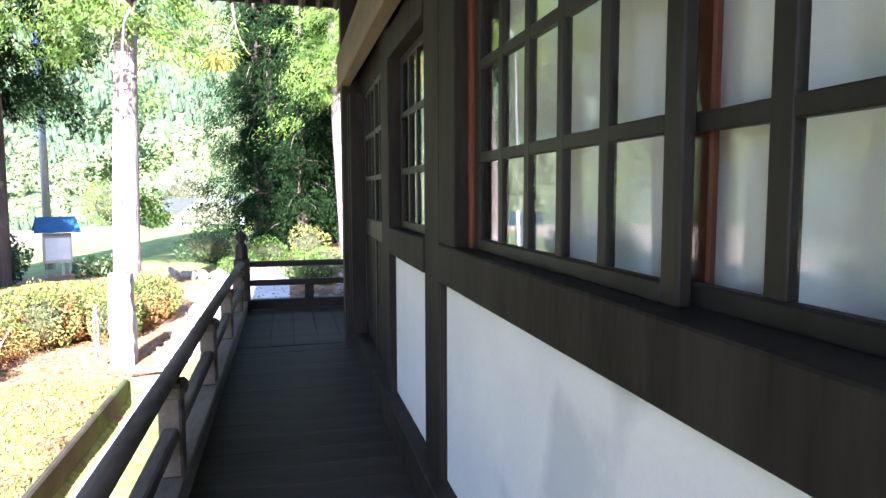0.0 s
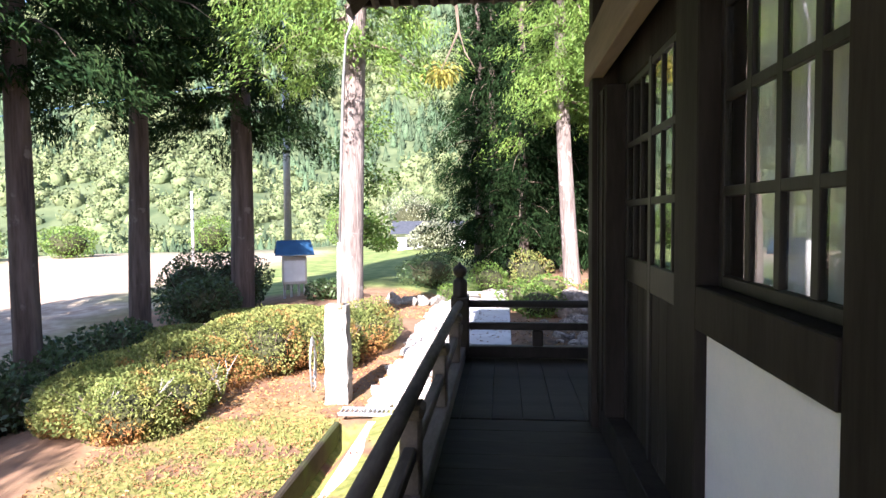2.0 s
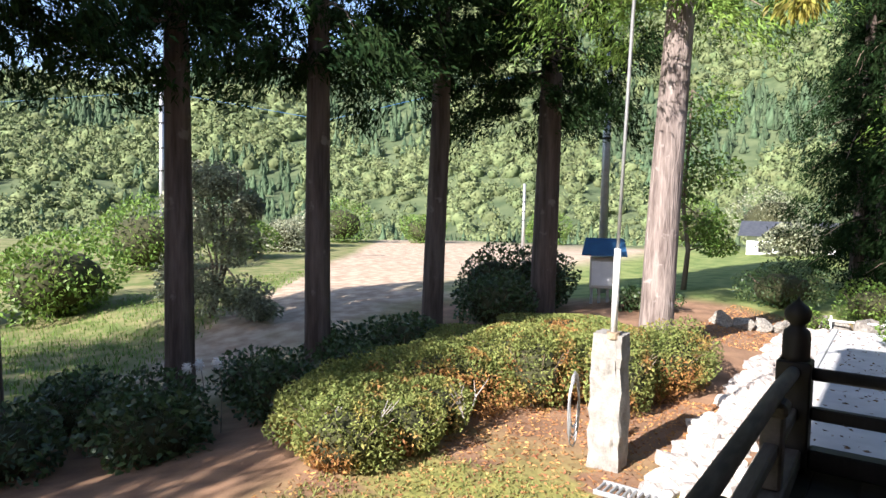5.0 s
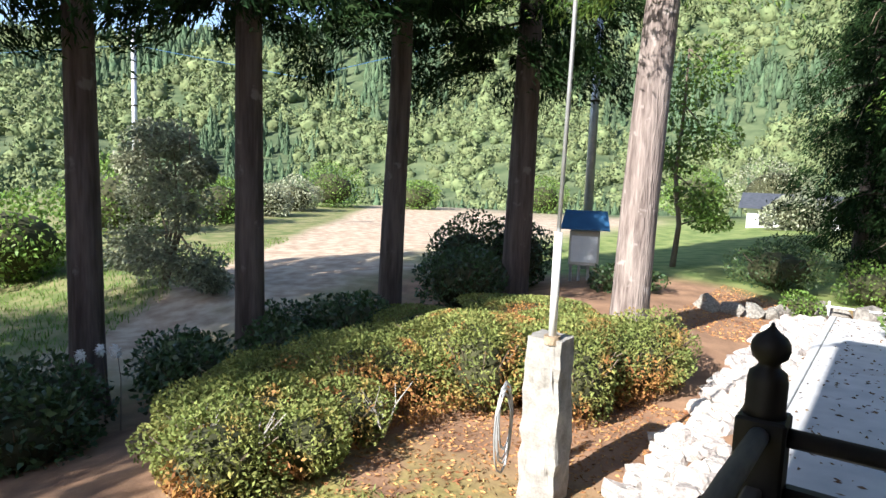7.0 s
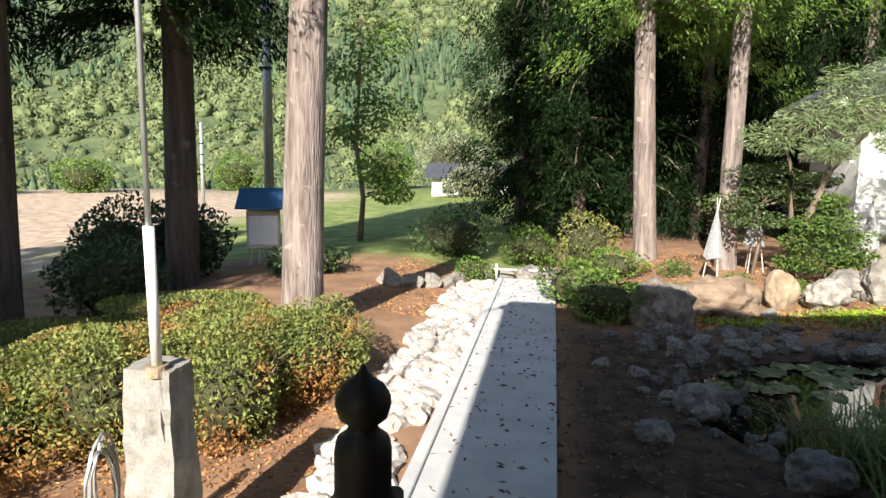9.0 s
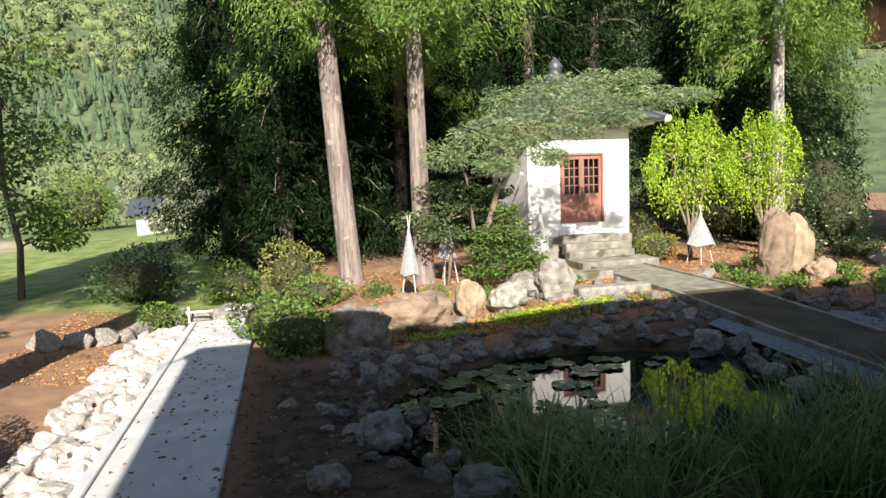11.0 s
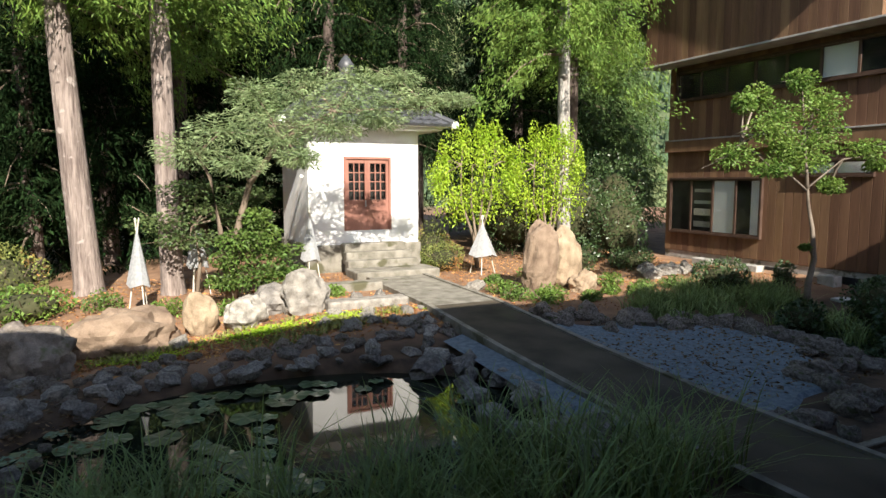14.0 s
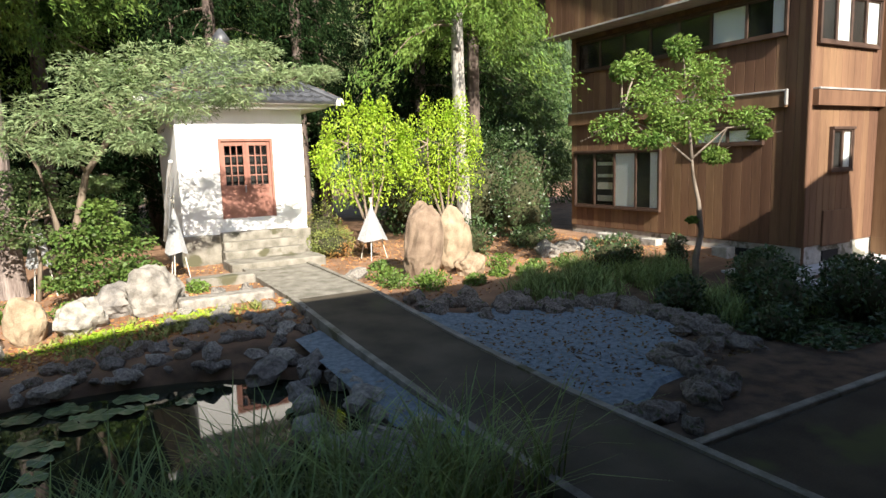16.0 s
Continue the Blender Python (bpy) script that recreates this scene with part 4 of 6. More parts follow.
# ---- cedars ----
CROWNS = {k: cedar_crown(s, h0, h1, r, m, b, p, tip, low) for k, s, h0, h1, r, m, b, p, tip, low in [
    ("row1", 1, 4.0, 15, 2.7, M_CEDAR_SHADED, 66, 1150, 0.13, 0.8), ("row2", 2, 4.5, 15, 2.6, M_CEDAR_SHADED, 64, 1150, 0.13, 0.75),
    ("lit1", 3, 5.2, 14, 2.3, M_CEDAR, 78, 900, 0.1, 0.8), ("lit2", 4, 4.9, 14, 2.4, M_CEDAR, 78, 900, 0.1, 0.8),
    ("mid", 9, 0.4, 12, 2.3, M_CEDAR_MID, 100, 420, 0.15, 0.9), ("low", 5, 0.2, 12, 2.4, M_GROVE_SHADED, 105, 430, 0.14, 0.9),
    ("shade", 8, 4.2, 15, 2.8, M_CEDAR_SHADED, 60, 150, 0.26, 0.8), ("back", 6, 2.8, 14, 2.5, M_GROVE_SHADED, 80, 400, 0.13, 0.85)]}


def cedar(x, y, r, z0, crown, turn=0, h=15.5, lean=(0, 0), bark=None, label="tall cedar with fibrous brown bark and drooping foliage", scale=1.0):
    t = thing("cedar", label, "tree", "cedar trees", at=(x, y, 0))
    mb = Mesh()
    ks = [0, 0.012, 0.03, 0.07, 0.15, 0.3, 0.6, 1]
    rs = [1.55, 1.28, 1.12, 1.04, 1.0, 0.9, 0.68, 0.2]
    mb.tube([(lean[0] * k * 1.0 + 0.03 * math.sin(9 * k + x), lean[1] * k + 0.03 * math.cos(8 * k + y), z0 + (h - z0) * k) for k in ks], [r * q for q in rs], 16)
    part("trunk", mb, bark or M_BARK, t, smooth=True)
    cr, wd = CROWNS[crown]
    for nm, me in (("crown", cr), ("bough", wd)):
        o = part(nm, me, None, t)
        o.rotation_euler = (0, 0, turn)
        o.scale = (scale, scale, 1)
        if nm == "bough":
            tagged(o, kind="stuff")
    return t


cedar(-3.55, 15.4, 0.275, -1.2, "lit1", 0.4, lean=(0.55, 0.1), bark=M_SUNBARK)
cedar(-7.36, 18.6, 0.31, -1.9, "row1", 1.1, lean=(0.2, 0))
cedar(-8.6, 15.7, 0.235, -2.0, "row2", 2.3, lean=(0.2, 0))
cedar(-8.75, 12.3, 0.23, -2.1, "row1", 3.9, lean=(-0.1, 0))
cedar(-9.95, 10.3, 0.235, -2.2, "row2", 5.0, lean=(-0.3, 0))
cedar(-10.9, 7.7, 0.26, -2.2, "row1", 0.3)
cedar(-11.6, 4.6, 0.26, -2.2, "shade", 1.3)
cedar(-12.4, 1.2, 0.26, -2.2, "shade", 2.3)
cedar(-13.0, -2.5, 0.26, -2.2, "shade", 3.3)
# The next three and the loop: unseen cedars added to shade the field.
cedar(-9.9, 0.6, 0.26, -2.0, "shade", 4.3)
cedar(-10.6, -3.4, 0.26, -2.0, "shade", 5.3)
cedar(-9.6, -7.0, 0.26, -2.0, "shade", 0.8)
for i, (x, y) in enumerate([(-14.6, 3.6), (-15.4, -0.6), (-12.2, -6.4), (-17.0, 2.2), (-16.6, -4.6), (-14.0, -9.5), (-19.0, -1.5), (-11.4, -9.6)]):
    cedar(x, y, 0.26, -2.6, "shade", 1.1 * i)
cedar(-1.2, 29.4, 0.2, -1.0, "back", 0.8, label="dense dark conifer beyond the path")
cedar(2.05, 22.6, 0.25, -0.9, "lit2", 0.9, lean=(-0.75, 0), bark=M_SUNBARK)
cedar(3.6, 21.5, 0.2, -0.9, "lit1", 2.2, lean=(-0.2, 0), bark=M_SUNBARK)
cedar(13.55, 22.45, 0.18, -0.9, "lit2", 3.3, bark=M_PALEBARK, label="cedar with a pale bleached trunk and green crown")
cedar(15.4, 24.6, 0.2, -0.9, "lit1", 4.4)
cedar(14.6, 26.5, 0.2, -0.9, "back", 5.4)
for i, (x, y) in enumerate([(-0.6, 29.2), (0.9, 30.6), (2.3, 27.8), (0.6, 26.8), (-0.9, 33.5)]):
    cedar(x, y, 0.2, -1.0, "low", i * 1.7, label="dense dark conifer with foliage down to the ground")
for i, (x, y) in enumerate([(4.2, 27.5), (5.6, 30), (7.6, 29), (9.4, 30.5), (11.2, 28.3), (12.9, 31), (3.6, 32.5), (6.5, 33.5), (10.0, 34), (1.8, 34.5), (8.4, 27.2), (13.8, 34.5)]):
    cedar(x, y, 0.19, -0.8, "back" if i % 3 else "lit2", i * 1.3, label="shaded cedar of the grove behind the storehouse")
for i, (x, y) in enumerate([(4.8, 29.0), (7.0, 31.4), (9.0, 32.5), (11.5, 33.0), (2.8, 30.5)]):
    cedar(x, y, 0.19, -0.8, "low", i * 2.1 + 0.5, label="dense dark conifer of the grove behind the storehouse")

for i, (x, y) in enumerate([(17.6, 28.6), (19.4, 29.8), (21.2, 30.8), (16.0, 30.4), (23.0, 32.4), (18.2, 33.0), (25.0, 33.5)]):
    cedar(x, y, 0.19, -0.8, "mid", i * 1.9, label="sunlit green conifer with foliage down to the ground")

# ---- far woods ----
def far_woods():
    """Many small leafy crowns over the hillside, in two sheets."""
    rng = np.random.default_rng(21)

    def template(kind, n, seed):
        """A soft crown and a skin of leaf clumps: vertices and faces."""
        r2 = np.random.default_rng(seed)
        if kind == "conifer":
            seg, tiers = 8, [(0.0, 0.75), (0.14, 0.95), (0.4, 0.62), (0.7, 0.32), (1.0, 0.02)]
            core = np.array([[r * math.cos(k / seg * 6.283), r * math.sin(k / seg * 6.283), z] for z, r in tiers for k in range(seg)]) * r2.uniform(0.6, 1.0, (seg * len(tiers), 1)) ** np.array([1, 1, 0])
            tri = []
            for i in range(len(tiers) - 1):
                for k in range(seg):
                    q = (i * seg + k, i * seg + (k + 1) % seg, (i + 1) * seg + (k + 1) % seg, (i + 1) * seg + k)
                    tri += [(q[0], q[1], q[2]), (q[0], q[2], q[3])]
            z = r2.random(n) ** 0.8
            a = r2.uniform(0, 6.283, n)
            r = (1 - z) * r2.uniform(0.8, 1.02, n) + 0.03
            c = np.stack([r * np.cos(a), r * np.sin(a), z], 1)
            d = np.stack([np.cos(a), np.sin(a), np.full(n, -0.05)], 1) + r2.normal(size=(n, 3)) * 0.3
            ln, wd = 0.4 * (1.15 - z), 0.3 * (1.15 - z)
        else:
            bm = blob(1, 1, 0.85, seed, 1, 0.5)
            bm.verts.ensure_lookup_table()
            core = np.array([v.co[:] for v in bm.verts]) * 0.7 + np.array([0, 0, 0.2])
            tri = [tuple(v.index for v in f.verts) for f in bm.faces]
            bm.free()
            d0 = unit(r2.normal(size=(n, 3)))
            d0[:, 2] = np.abs(d0[:, 2])
            c = d0 * r2.uniform(0.5, 1.12, (n, 1)) * np.array([1, 1, 0.95]) + np.array([0, 0, 0.2])
            d = r2.normal(size=(n, 3)) + 0.4 * d0
            ln, wd = r2.uniform(0.16, 0.36, n), r2.uniform(0.12, 0.26, n)
        d = unit(d)
        s = unit(np.cross(d, r2.normal(size=(n, 3))))
        tip = np.stack([c - d * ln[:, None] / 2, c + s * wd[:, None] / 2, c + d * ln[:, None] / 2, c - s * wd[:, None] / 2], 1).reshape(-1, 3)
        o = len(core)
        tri += [t for k in range(n) for t in ((o + 4 * k, o + 4 * k + 1, o + 4 * k + 2), (o + 4 * k, o + 4 * k + 2, o + 4 * k + 3))]
        return np.concatenate([core, tip]), np.array(tri)

    cons = [template("conifer", 30, s) for s in range(5)]
    rnds = [template("round", 60, s + 9) for s in range(5)]
    out = {True: ([], []), False: ([], [])}
    count = {True: 0, False: 0}
    made = 0
    while made < 10500:
        a = rng.uniform(-0.8, 1.75)
        r = 72 + 340 * rng.random() ** 0.8
        if r < 100 and rng.random() > 0.35:
            continue
        made += 1
        x, y = -r * math.sin(a), 5 + r * math.cos(a)
        con = bool(nz(x, y, 60, 5) + 0.09 * rng.normal() > 0.0 + 0.3 * step(150, 90, r))
        th = rng.uniform(0, 6.283)
        R = np.array([[math.cos(th), -math.sin(th), 0], [math.sin(th), math.cos(th), 0], [0, 0, 1]])
        v, f = (cons if con else rnds)[made % 5]
        if con:
            h = 0.028 * r * rng.uniform(0.7, 1.25)
            w = h * rng.uniform(0.22, 0.31)
            size = np.array([w, w, h])
        else:
            w = 0.0145 * r * rng.uniform(0.6, 1.5)
            size = np.array([w, w, w * rng.uniform(0.8, 1.4)])
        out[con][0].append((v * size) @ R.T + np.array([x, y, ground_z(x, y) - 0.3]))
        out[con][1].append(f + count[con])
        count[con] += len(v)
    for con, nm, m, lb in ((True, "far_conifers", M_FARCON, "dark green conifer plantation on the far hillside"), (False, "far_broadleaf_trees", M_FARBROAD, "light green broadleaf woods on the far hillside")):
        v, f = np.concatenate(out[con][0]), np.concatenate(out[con][1])
        n = len(f)
        me = bpy.data.meshes.new(nm)
        me.vertices.add(len(v))
        me.vertices.foreach_set("co", v.astype(np.float32).ravel())
        me.loops.add(3 * n)
        me.loops.foreach_set("vertex_index", f.astype(np.int32).ravel())
        me.polygons.add(n)
        me.polygons.foreach_set("loop_start", np.arange(0, 3 * n, 3, dtype=np.int32))
        me.polygons.foreach_set("loop_total", np.full(n, 3, dtype=np.int32))
        me.polygons.foreach_set("use_smooth", np.ones(n, dtype=bool))
        me.materials.append(m)
        me.update(calc_edges=True)
        tagged(new(nm, me), lb, "forest", kind="stuff")


M_FARCON = mat("far_conifer", (0.045, 0.08, 0.04), (0.09, 0.13, 0.066), 0.35, 0.9, 0.9, island=0.22, fine=1.6, dist=0.8)
M_FARBROAD = mat("far_broadleaf", (0.09, 0.122, 0.05), (0.17, 0.198, 0.086), 0.3, 0.9, 0.9, island=0.22, fine=1.3, dist=0.8)
far_woods()

# ---- garden paths ----
solid("path", Mesh().box(-1.08, 8.95, -1.3, 0.0, 20.4, -0.84, 0.01), M_PATH, "pale concrete garden path strewn with leaves", "path", kind="structure")
solid("path_kerb", Mesh().box(-1.2, 8.95, -1.3, -1.085, 20.3, -0.815, 0.01), M_PATH, "narrow pale kerb along the garden path", "kerb", kind="structure")
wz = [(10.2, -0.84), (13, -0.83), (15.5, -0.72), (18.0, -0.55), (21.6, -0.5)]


def walk_slab(rows, material, label):
    """A sloping slab from (y, z) rows."""
    vs, fs = [], []
    for yy, zz in rows:
        vs += [(7.58, yy, zz - 0.3), (7.58, yy, zz), (8.85, yy, zz), (8.85, yy, zz - 0.3)]
    for i in range(len(rows) - 1):
        for k in range(3):
            fs.append((4 * i + k, 4 * i + 4 + k, 4 * i + 5 + k, 4 * i + 1 + k))
    solid("garden_walk", Mesh().add(vs, fs), material, label, "path", kind="structure")


# Sun and shade put into colour: darker slab up to y = 18, lighter beyond.
walk_slab(wz[:4], M_WALK, "mossy concrete walk past the pond, darkened for shade")
walk_slab(wz[3:], M_STEP, "concrete walk before the storehouse steps, lightened for the sun")
ked = Mesh()
for xa in (7.5, 8.85):
    vs, fs = [], []
    for yy, zz in wz:
        vs += [(xa, yy, zz - 0.3), (xa, yy, zz + 0.03), (xa + 0.09, yy, zz + 0.03), (xa + 0.09, yy, zz - 0.3)]
    for i in range(len(wz) - 1):
        for k in range(3):
            fs.append((4 * i + k, 4 * i + 4 + k, 4 * i + 5 + k, 4 * i + 1 + k))
    fs = [q for q in fs if xa < 8 or min(vs[j][1] for j in q) >= 10.0]
    ked.add(vs, fs)
solid("walk_kerb", ked, M_STEP, "worn concrete kerbs of the garden walk", "kerb", kind="structure")
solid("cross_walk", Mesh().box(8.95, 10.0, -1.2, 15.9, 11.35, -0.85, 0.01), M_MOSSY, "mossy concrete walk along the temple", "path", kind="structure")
solid("cross_kerb", Mesh().box(8.95, 11.355, -1.2, 15.9, 11.45, -0.81, 0.01), M_STEP, "worn concrete kerb of the temple walk", "kerb", kind="structure")
solid("apron", Mesh().box(-1.88, -6, -1.4, -0.85, 9.45, -1.0, 0.01), M_PATH, "pale concrete apron beside the veranda", "pavement", kind="structure")
solid("gutter", Mesh().box(-2.36, -6, -1.6, -2.28, 9.6, -1.06, 0.02), M_MOSSY, "mossy concrete gutter edge", "gutter", kind="structure")
gr = thing("drain_grate", "pale steel drain grate over the gutter", "grate", at=(-2.32, 9.62, -1.0))
part("frame", Mesh().box(0, 0, 0, 0.9, 0.03, 0.045).box(0, 0.25, 0, 0.9, 0.28, 0.045), M_GALV, gr)
bar = Mesh().box(0, 0.03, 0.005, 0.022, 0.25, 0.042).data("bar", M_GALV)
for k in range(15):
    part("bar", bar, None, gr).location = (0.01 + 0.061 * k, 0, 0)

# ---- stone post with pole ----
bm = bmesh.new()
bmesh.ops.create_cube(bm, size=1)
bmesh.ops.subdivide_edges(bm, edges=bm.edges[:], cuts=13, use_grid_fill=True)
for v in bm.verts:
    z = v.co.z
    k = 0.35 - 0.03 * (z + 0.5)
    v.co = Vector((v.co.x * k, v.co.y * k * 0.92, (z + 0.5) * 1.64))
    n = noise.noise(v.co * 4.5) * 0.03 + noise.noise(v.co * 13) * 0.026
    if v.co.x > 0.1:
        n -= 0.07 * max(0, noise.noise(Vector((v.co.z * 5, v.co.y * 6, 3))))
    v.co += Vector((v.co.x, v.co.y, 0)).normalized() * n
me = bpy.data.meshes.new("shaft")
bm.to_mesh(me)
bm.free()
me.materials.append(M_POSTSTONE := mat("rough_post_concrete", (0.21, 0.198, 0.178), (0.37, 0.352, 0.322), 6, 0.95, 1.0, fine=50, c3=(0.15, 0.14, 0.115), spots=0.02, dist=0.02))
sp = thing("stone_post", "weathered chipped square concrete post", "post", at=(-2.55, 10.6, -1.3))
part("shaft", me, None, sp)
part("collar", Mesh().tube([(0.05, -0.1, 1.6), (0.05, -0.1, 1.67)], 0.07, 10), M_BROWNROCK, sp)
pole = thing("pole", "thin white and grey conduit pole rising to the eaves", "pole", at=(-2.5, 10.5, 0.36))
part("sleeve", Mesh().tube([(0, 0, 0), (0.04, -0.08, 0.88)], 0.034, 10), M_WHITEPAINT, pole, smooth=True)
part("shaft", Mesh().tube([(0.04, -0.08, 0.88), (0.12, -0.2, 2.2), (0.2, -0.36, 3.1), (0.3, -0.55, 3.62), (0.45, -0.7, 3.84)], 0.018, 8), M_GALV, pole, smooth=True)
coil = thing("cable_coil", "grey cable coiled against the concrete post", "cable", at=(-2.82, 10.5, -0.55))
for k in range(6):
    rr = random.uniform(0.17, 0.27)
    part("loop", Mesh().tube([(-0.05 - 0.012 * k, 0.03 * k - 0.1 + rr * 0.6 * math.cos(a / 12 * 6.283), 0.02 * k + rr * 1.55 * math.sin(a / 12 * 6.283)) for a in range(13)], 0.008, 6, False), M_GALV, coil, smooth=True)

# ---- hedge, shrubs ----
HED = [(-2.95, 13.9, 0.75, 0.7, 0.55), (-3.7, 13.2, 1.0, 0.95, 0.62), (-4.7, 12.6, 1.05, 1.0, 0.68), (-5.4, 11.7, 1.15, 1.1, 0.72), (-4.0, 14.4, 1.1, 0.9, 0.40), (-5.3, 13.6, 1.3, 1.1, 0.5), (-6.5, 12.6, 1.3, 1.2, 0.52), (-6.4, 10.9, 1.1, 1.1, 0.62), (-5.3, 9.6, 0.95, 0.9, 0.6), (-6.0, 9.7, 0.7, 0.7, 0.5), (-4.8, 8.9, 0.6, 0.6, 0.45), (-5.5, 10.6, 0.9, 0.9, 0.5), (-4.8, 10.45, 0.55, 0.55, 0.4), (-6.1, 10.3, 0.8, 0.8, 0.55), (-4.55, 9.65, 0.5, 0.5, 0.4), (-6.6, 14.6, 1.3, 1.1, 0.42), (-5.4, 15.6, 1.2, 1.0, 0.32)]
HED = [(x, y, rx, ry, rz * (0.74 if x < -5.25 else 1.0)) for x, y, rx, ry, rz in HED]
rh = random.Random(5)
for x, y, rx, ry, rz in HED[:8]:
    HED.append((x + rh.uniform(-0.7, 0.7), y + rh.uniform(-0.7, 0.7), rh.uniform(0.4, 0.6), rh.uniform(0.4, 0.6), rz * rh.uniform(0.95, 1.12)))
for i, (x, y, rx, ry, rz) in enumerate(HED):
    bush("azalea_bush", x, y, ground_z(x, y) - 0.05, rx * 1.12, ry * 1.12, rz, M_HEDGE, "clipped azalea bush, green with rusty leaf tips", int(10500 * rx * ry), 0.052, "azalea hedge", i + 1, twigs=9, wide=0.5, shell=0.34)
for i, (x, y, rx, rz, n) in enumerate([(-7.6, 16.8, 1.1, 0.7, 1500), (-7.9, 19.6, 1.2, 0.9, 1700), (-8.9, 18.8, 1.2, 1.0, 1700), (-8.2, 14.2, 1.0, 0.6, 1300), (-7.9, 12.2, 0.8, 0.55, 1000), (-8.1, 10.9, 0.9, 0.55, 1200), (-9.4, 13.7, 1.0, 0.6, 1200), (-9.6, 11.6, 0.9, 0.5, 1000), (-9.0, 9.2, 1.0, 0.55, 1200), (-8.0, 8.6, 0.9, 0.5, 1000), (-10.6, 8.9, 0.9, 0.5, 1000), (-9.6, 7.4, 1.0, 0.5, 1000), (-5.0, 19.2, 0.9, 0.3, 900)]):
    bush("evergreen_shrub", x, y, ground_z(x, y) - 0.05, rx, rx * 0.9, rz * 1.2, M_SHRUB, "dark glossy evergreen shrub under the cedars", int(1.7 * n), 0.11, "shrubs under the cedars", 40 + i, wide=0.55, shell=0.6)
for i, (x, y, rx, rz, n, m, lf, lb) in enumerate([
    (-2.6, 23.3, 1.2, 0.75, 1900, M_SHRUB, 0.09, "dark rounded shrub at the end of the path"), (-1.7, 20.4, 0.45, 0.32, 800, M_GREEN, 0.07, "small bright green shrub beside the stones"),
    (0.75, 17.5, 0.75, 0.5, 900, M_GREEN, 0.085, "loose green shrub beside the path"), (0.3, 18.6, 0.7, 0.55, 800, M_GREEN, 0.085, "loose green shrub beside the path"), (1.2, 20.9, 0.8, 0.4, 800, M_GREEN, 0.08, "low green shrub below the cedars"),
    (0.7, 22.2, 0.75, 0.85, 1500, M_HEDGE, 0.07, "tall yellowing rounded shrub"), (-0.6, 22.8, 0.8, 0.6, 1100, M_GREEN, 0.08, "green shrub at the grove edge"),
    (9.75, 22.1, 0.62, 0.42, 1800, M_HEDGE, 0.05, "clipped rounded box bush beside the steps"), (10.0, 23.3, 0.6, 0.7, 1500, M_HEDGE, 0.055, "yellow-green clipped shrub beside the storehouse"),
    (12.6, 20.6, 0.6, 0.55, 1100, M_SHRUB, 0.07, "dark clipped shrub behind the standing stones"), (14.2, 17.6, 0.75, 0.42, 1500, M_SHRUB, 0.07, "glossy grey-green shrub near the house"), (15.6, 17.2, 0.3, 0.4, 500, M_SHRUB, 0.07, "small dark shrub near the house"),
    (13.0, 14.9, 0.45, 0.4, 900, M_SHRUB, 0.08, "low dark shrub at the gravel edge"), (12.9, 13.2, 0.4, 0.3, 800, M_SHRUB, 0.07, "low dark shrub at the gravel edge"), (14.6, 13.0, 0.65, 0.6, 1200, M_SHRUB, 0.08, "dark shrub beyond the gravel"), (15.6, 13.6, 0.6, 0.55, 1100, M_SHRUB, 0.08, "dark shrub beyond the gravel"), (14.3, 14.4, 0.6, 0.65, 1200, M_SHRUB, 0.08, "dark upright shrub by the gravel"), (13.6, 13.6, 0.55, 0.55, 1000, M_SHRUB, 0.08, "dark shrub by the gravel"), (15.2, 15.0, 0.6, 0.5, 1000, M_SHRUB, 0.08, "dark shrub by the gravel"),
    (15.0, 24.0, 1.4, 1.7, 2600, M_SHRUB, 0.1, "dark shrub beside the house"), (13.5, 25.0, 1.6, 1.9, 3000, M_SHRUB, 0.11, "dark shrub of the grove edge"), (16.2, 25.5, 1.6, 2.0, 3000, M_SHRUB, 0.11, "dark green shrub beside the house"), (17.6, 27.0, 1.8, 2.2, 2600, M_SHRUB, 0.12, "dark green shrub behind the house"), (15.3, 22.2, 0.95, 1.2, 2200, M_SHRUB, 0.08, "dark shrub beside the house"), (17.0, 24.4, 1.2, 1.9, 2400, M_SHRUB, 0.1, "tall dark shrub at the back of the house"), (14.6, 20.9, 0.7, 0.35, 1300, M_SHRUB, 0.07, "low dark shrub beside the house")]):
    bush("garden_shrub", x, y, ground_z(x, y) - 0.03, rx, rx * 0.9, rz, m, lb, n, lf, "", 80 + i)


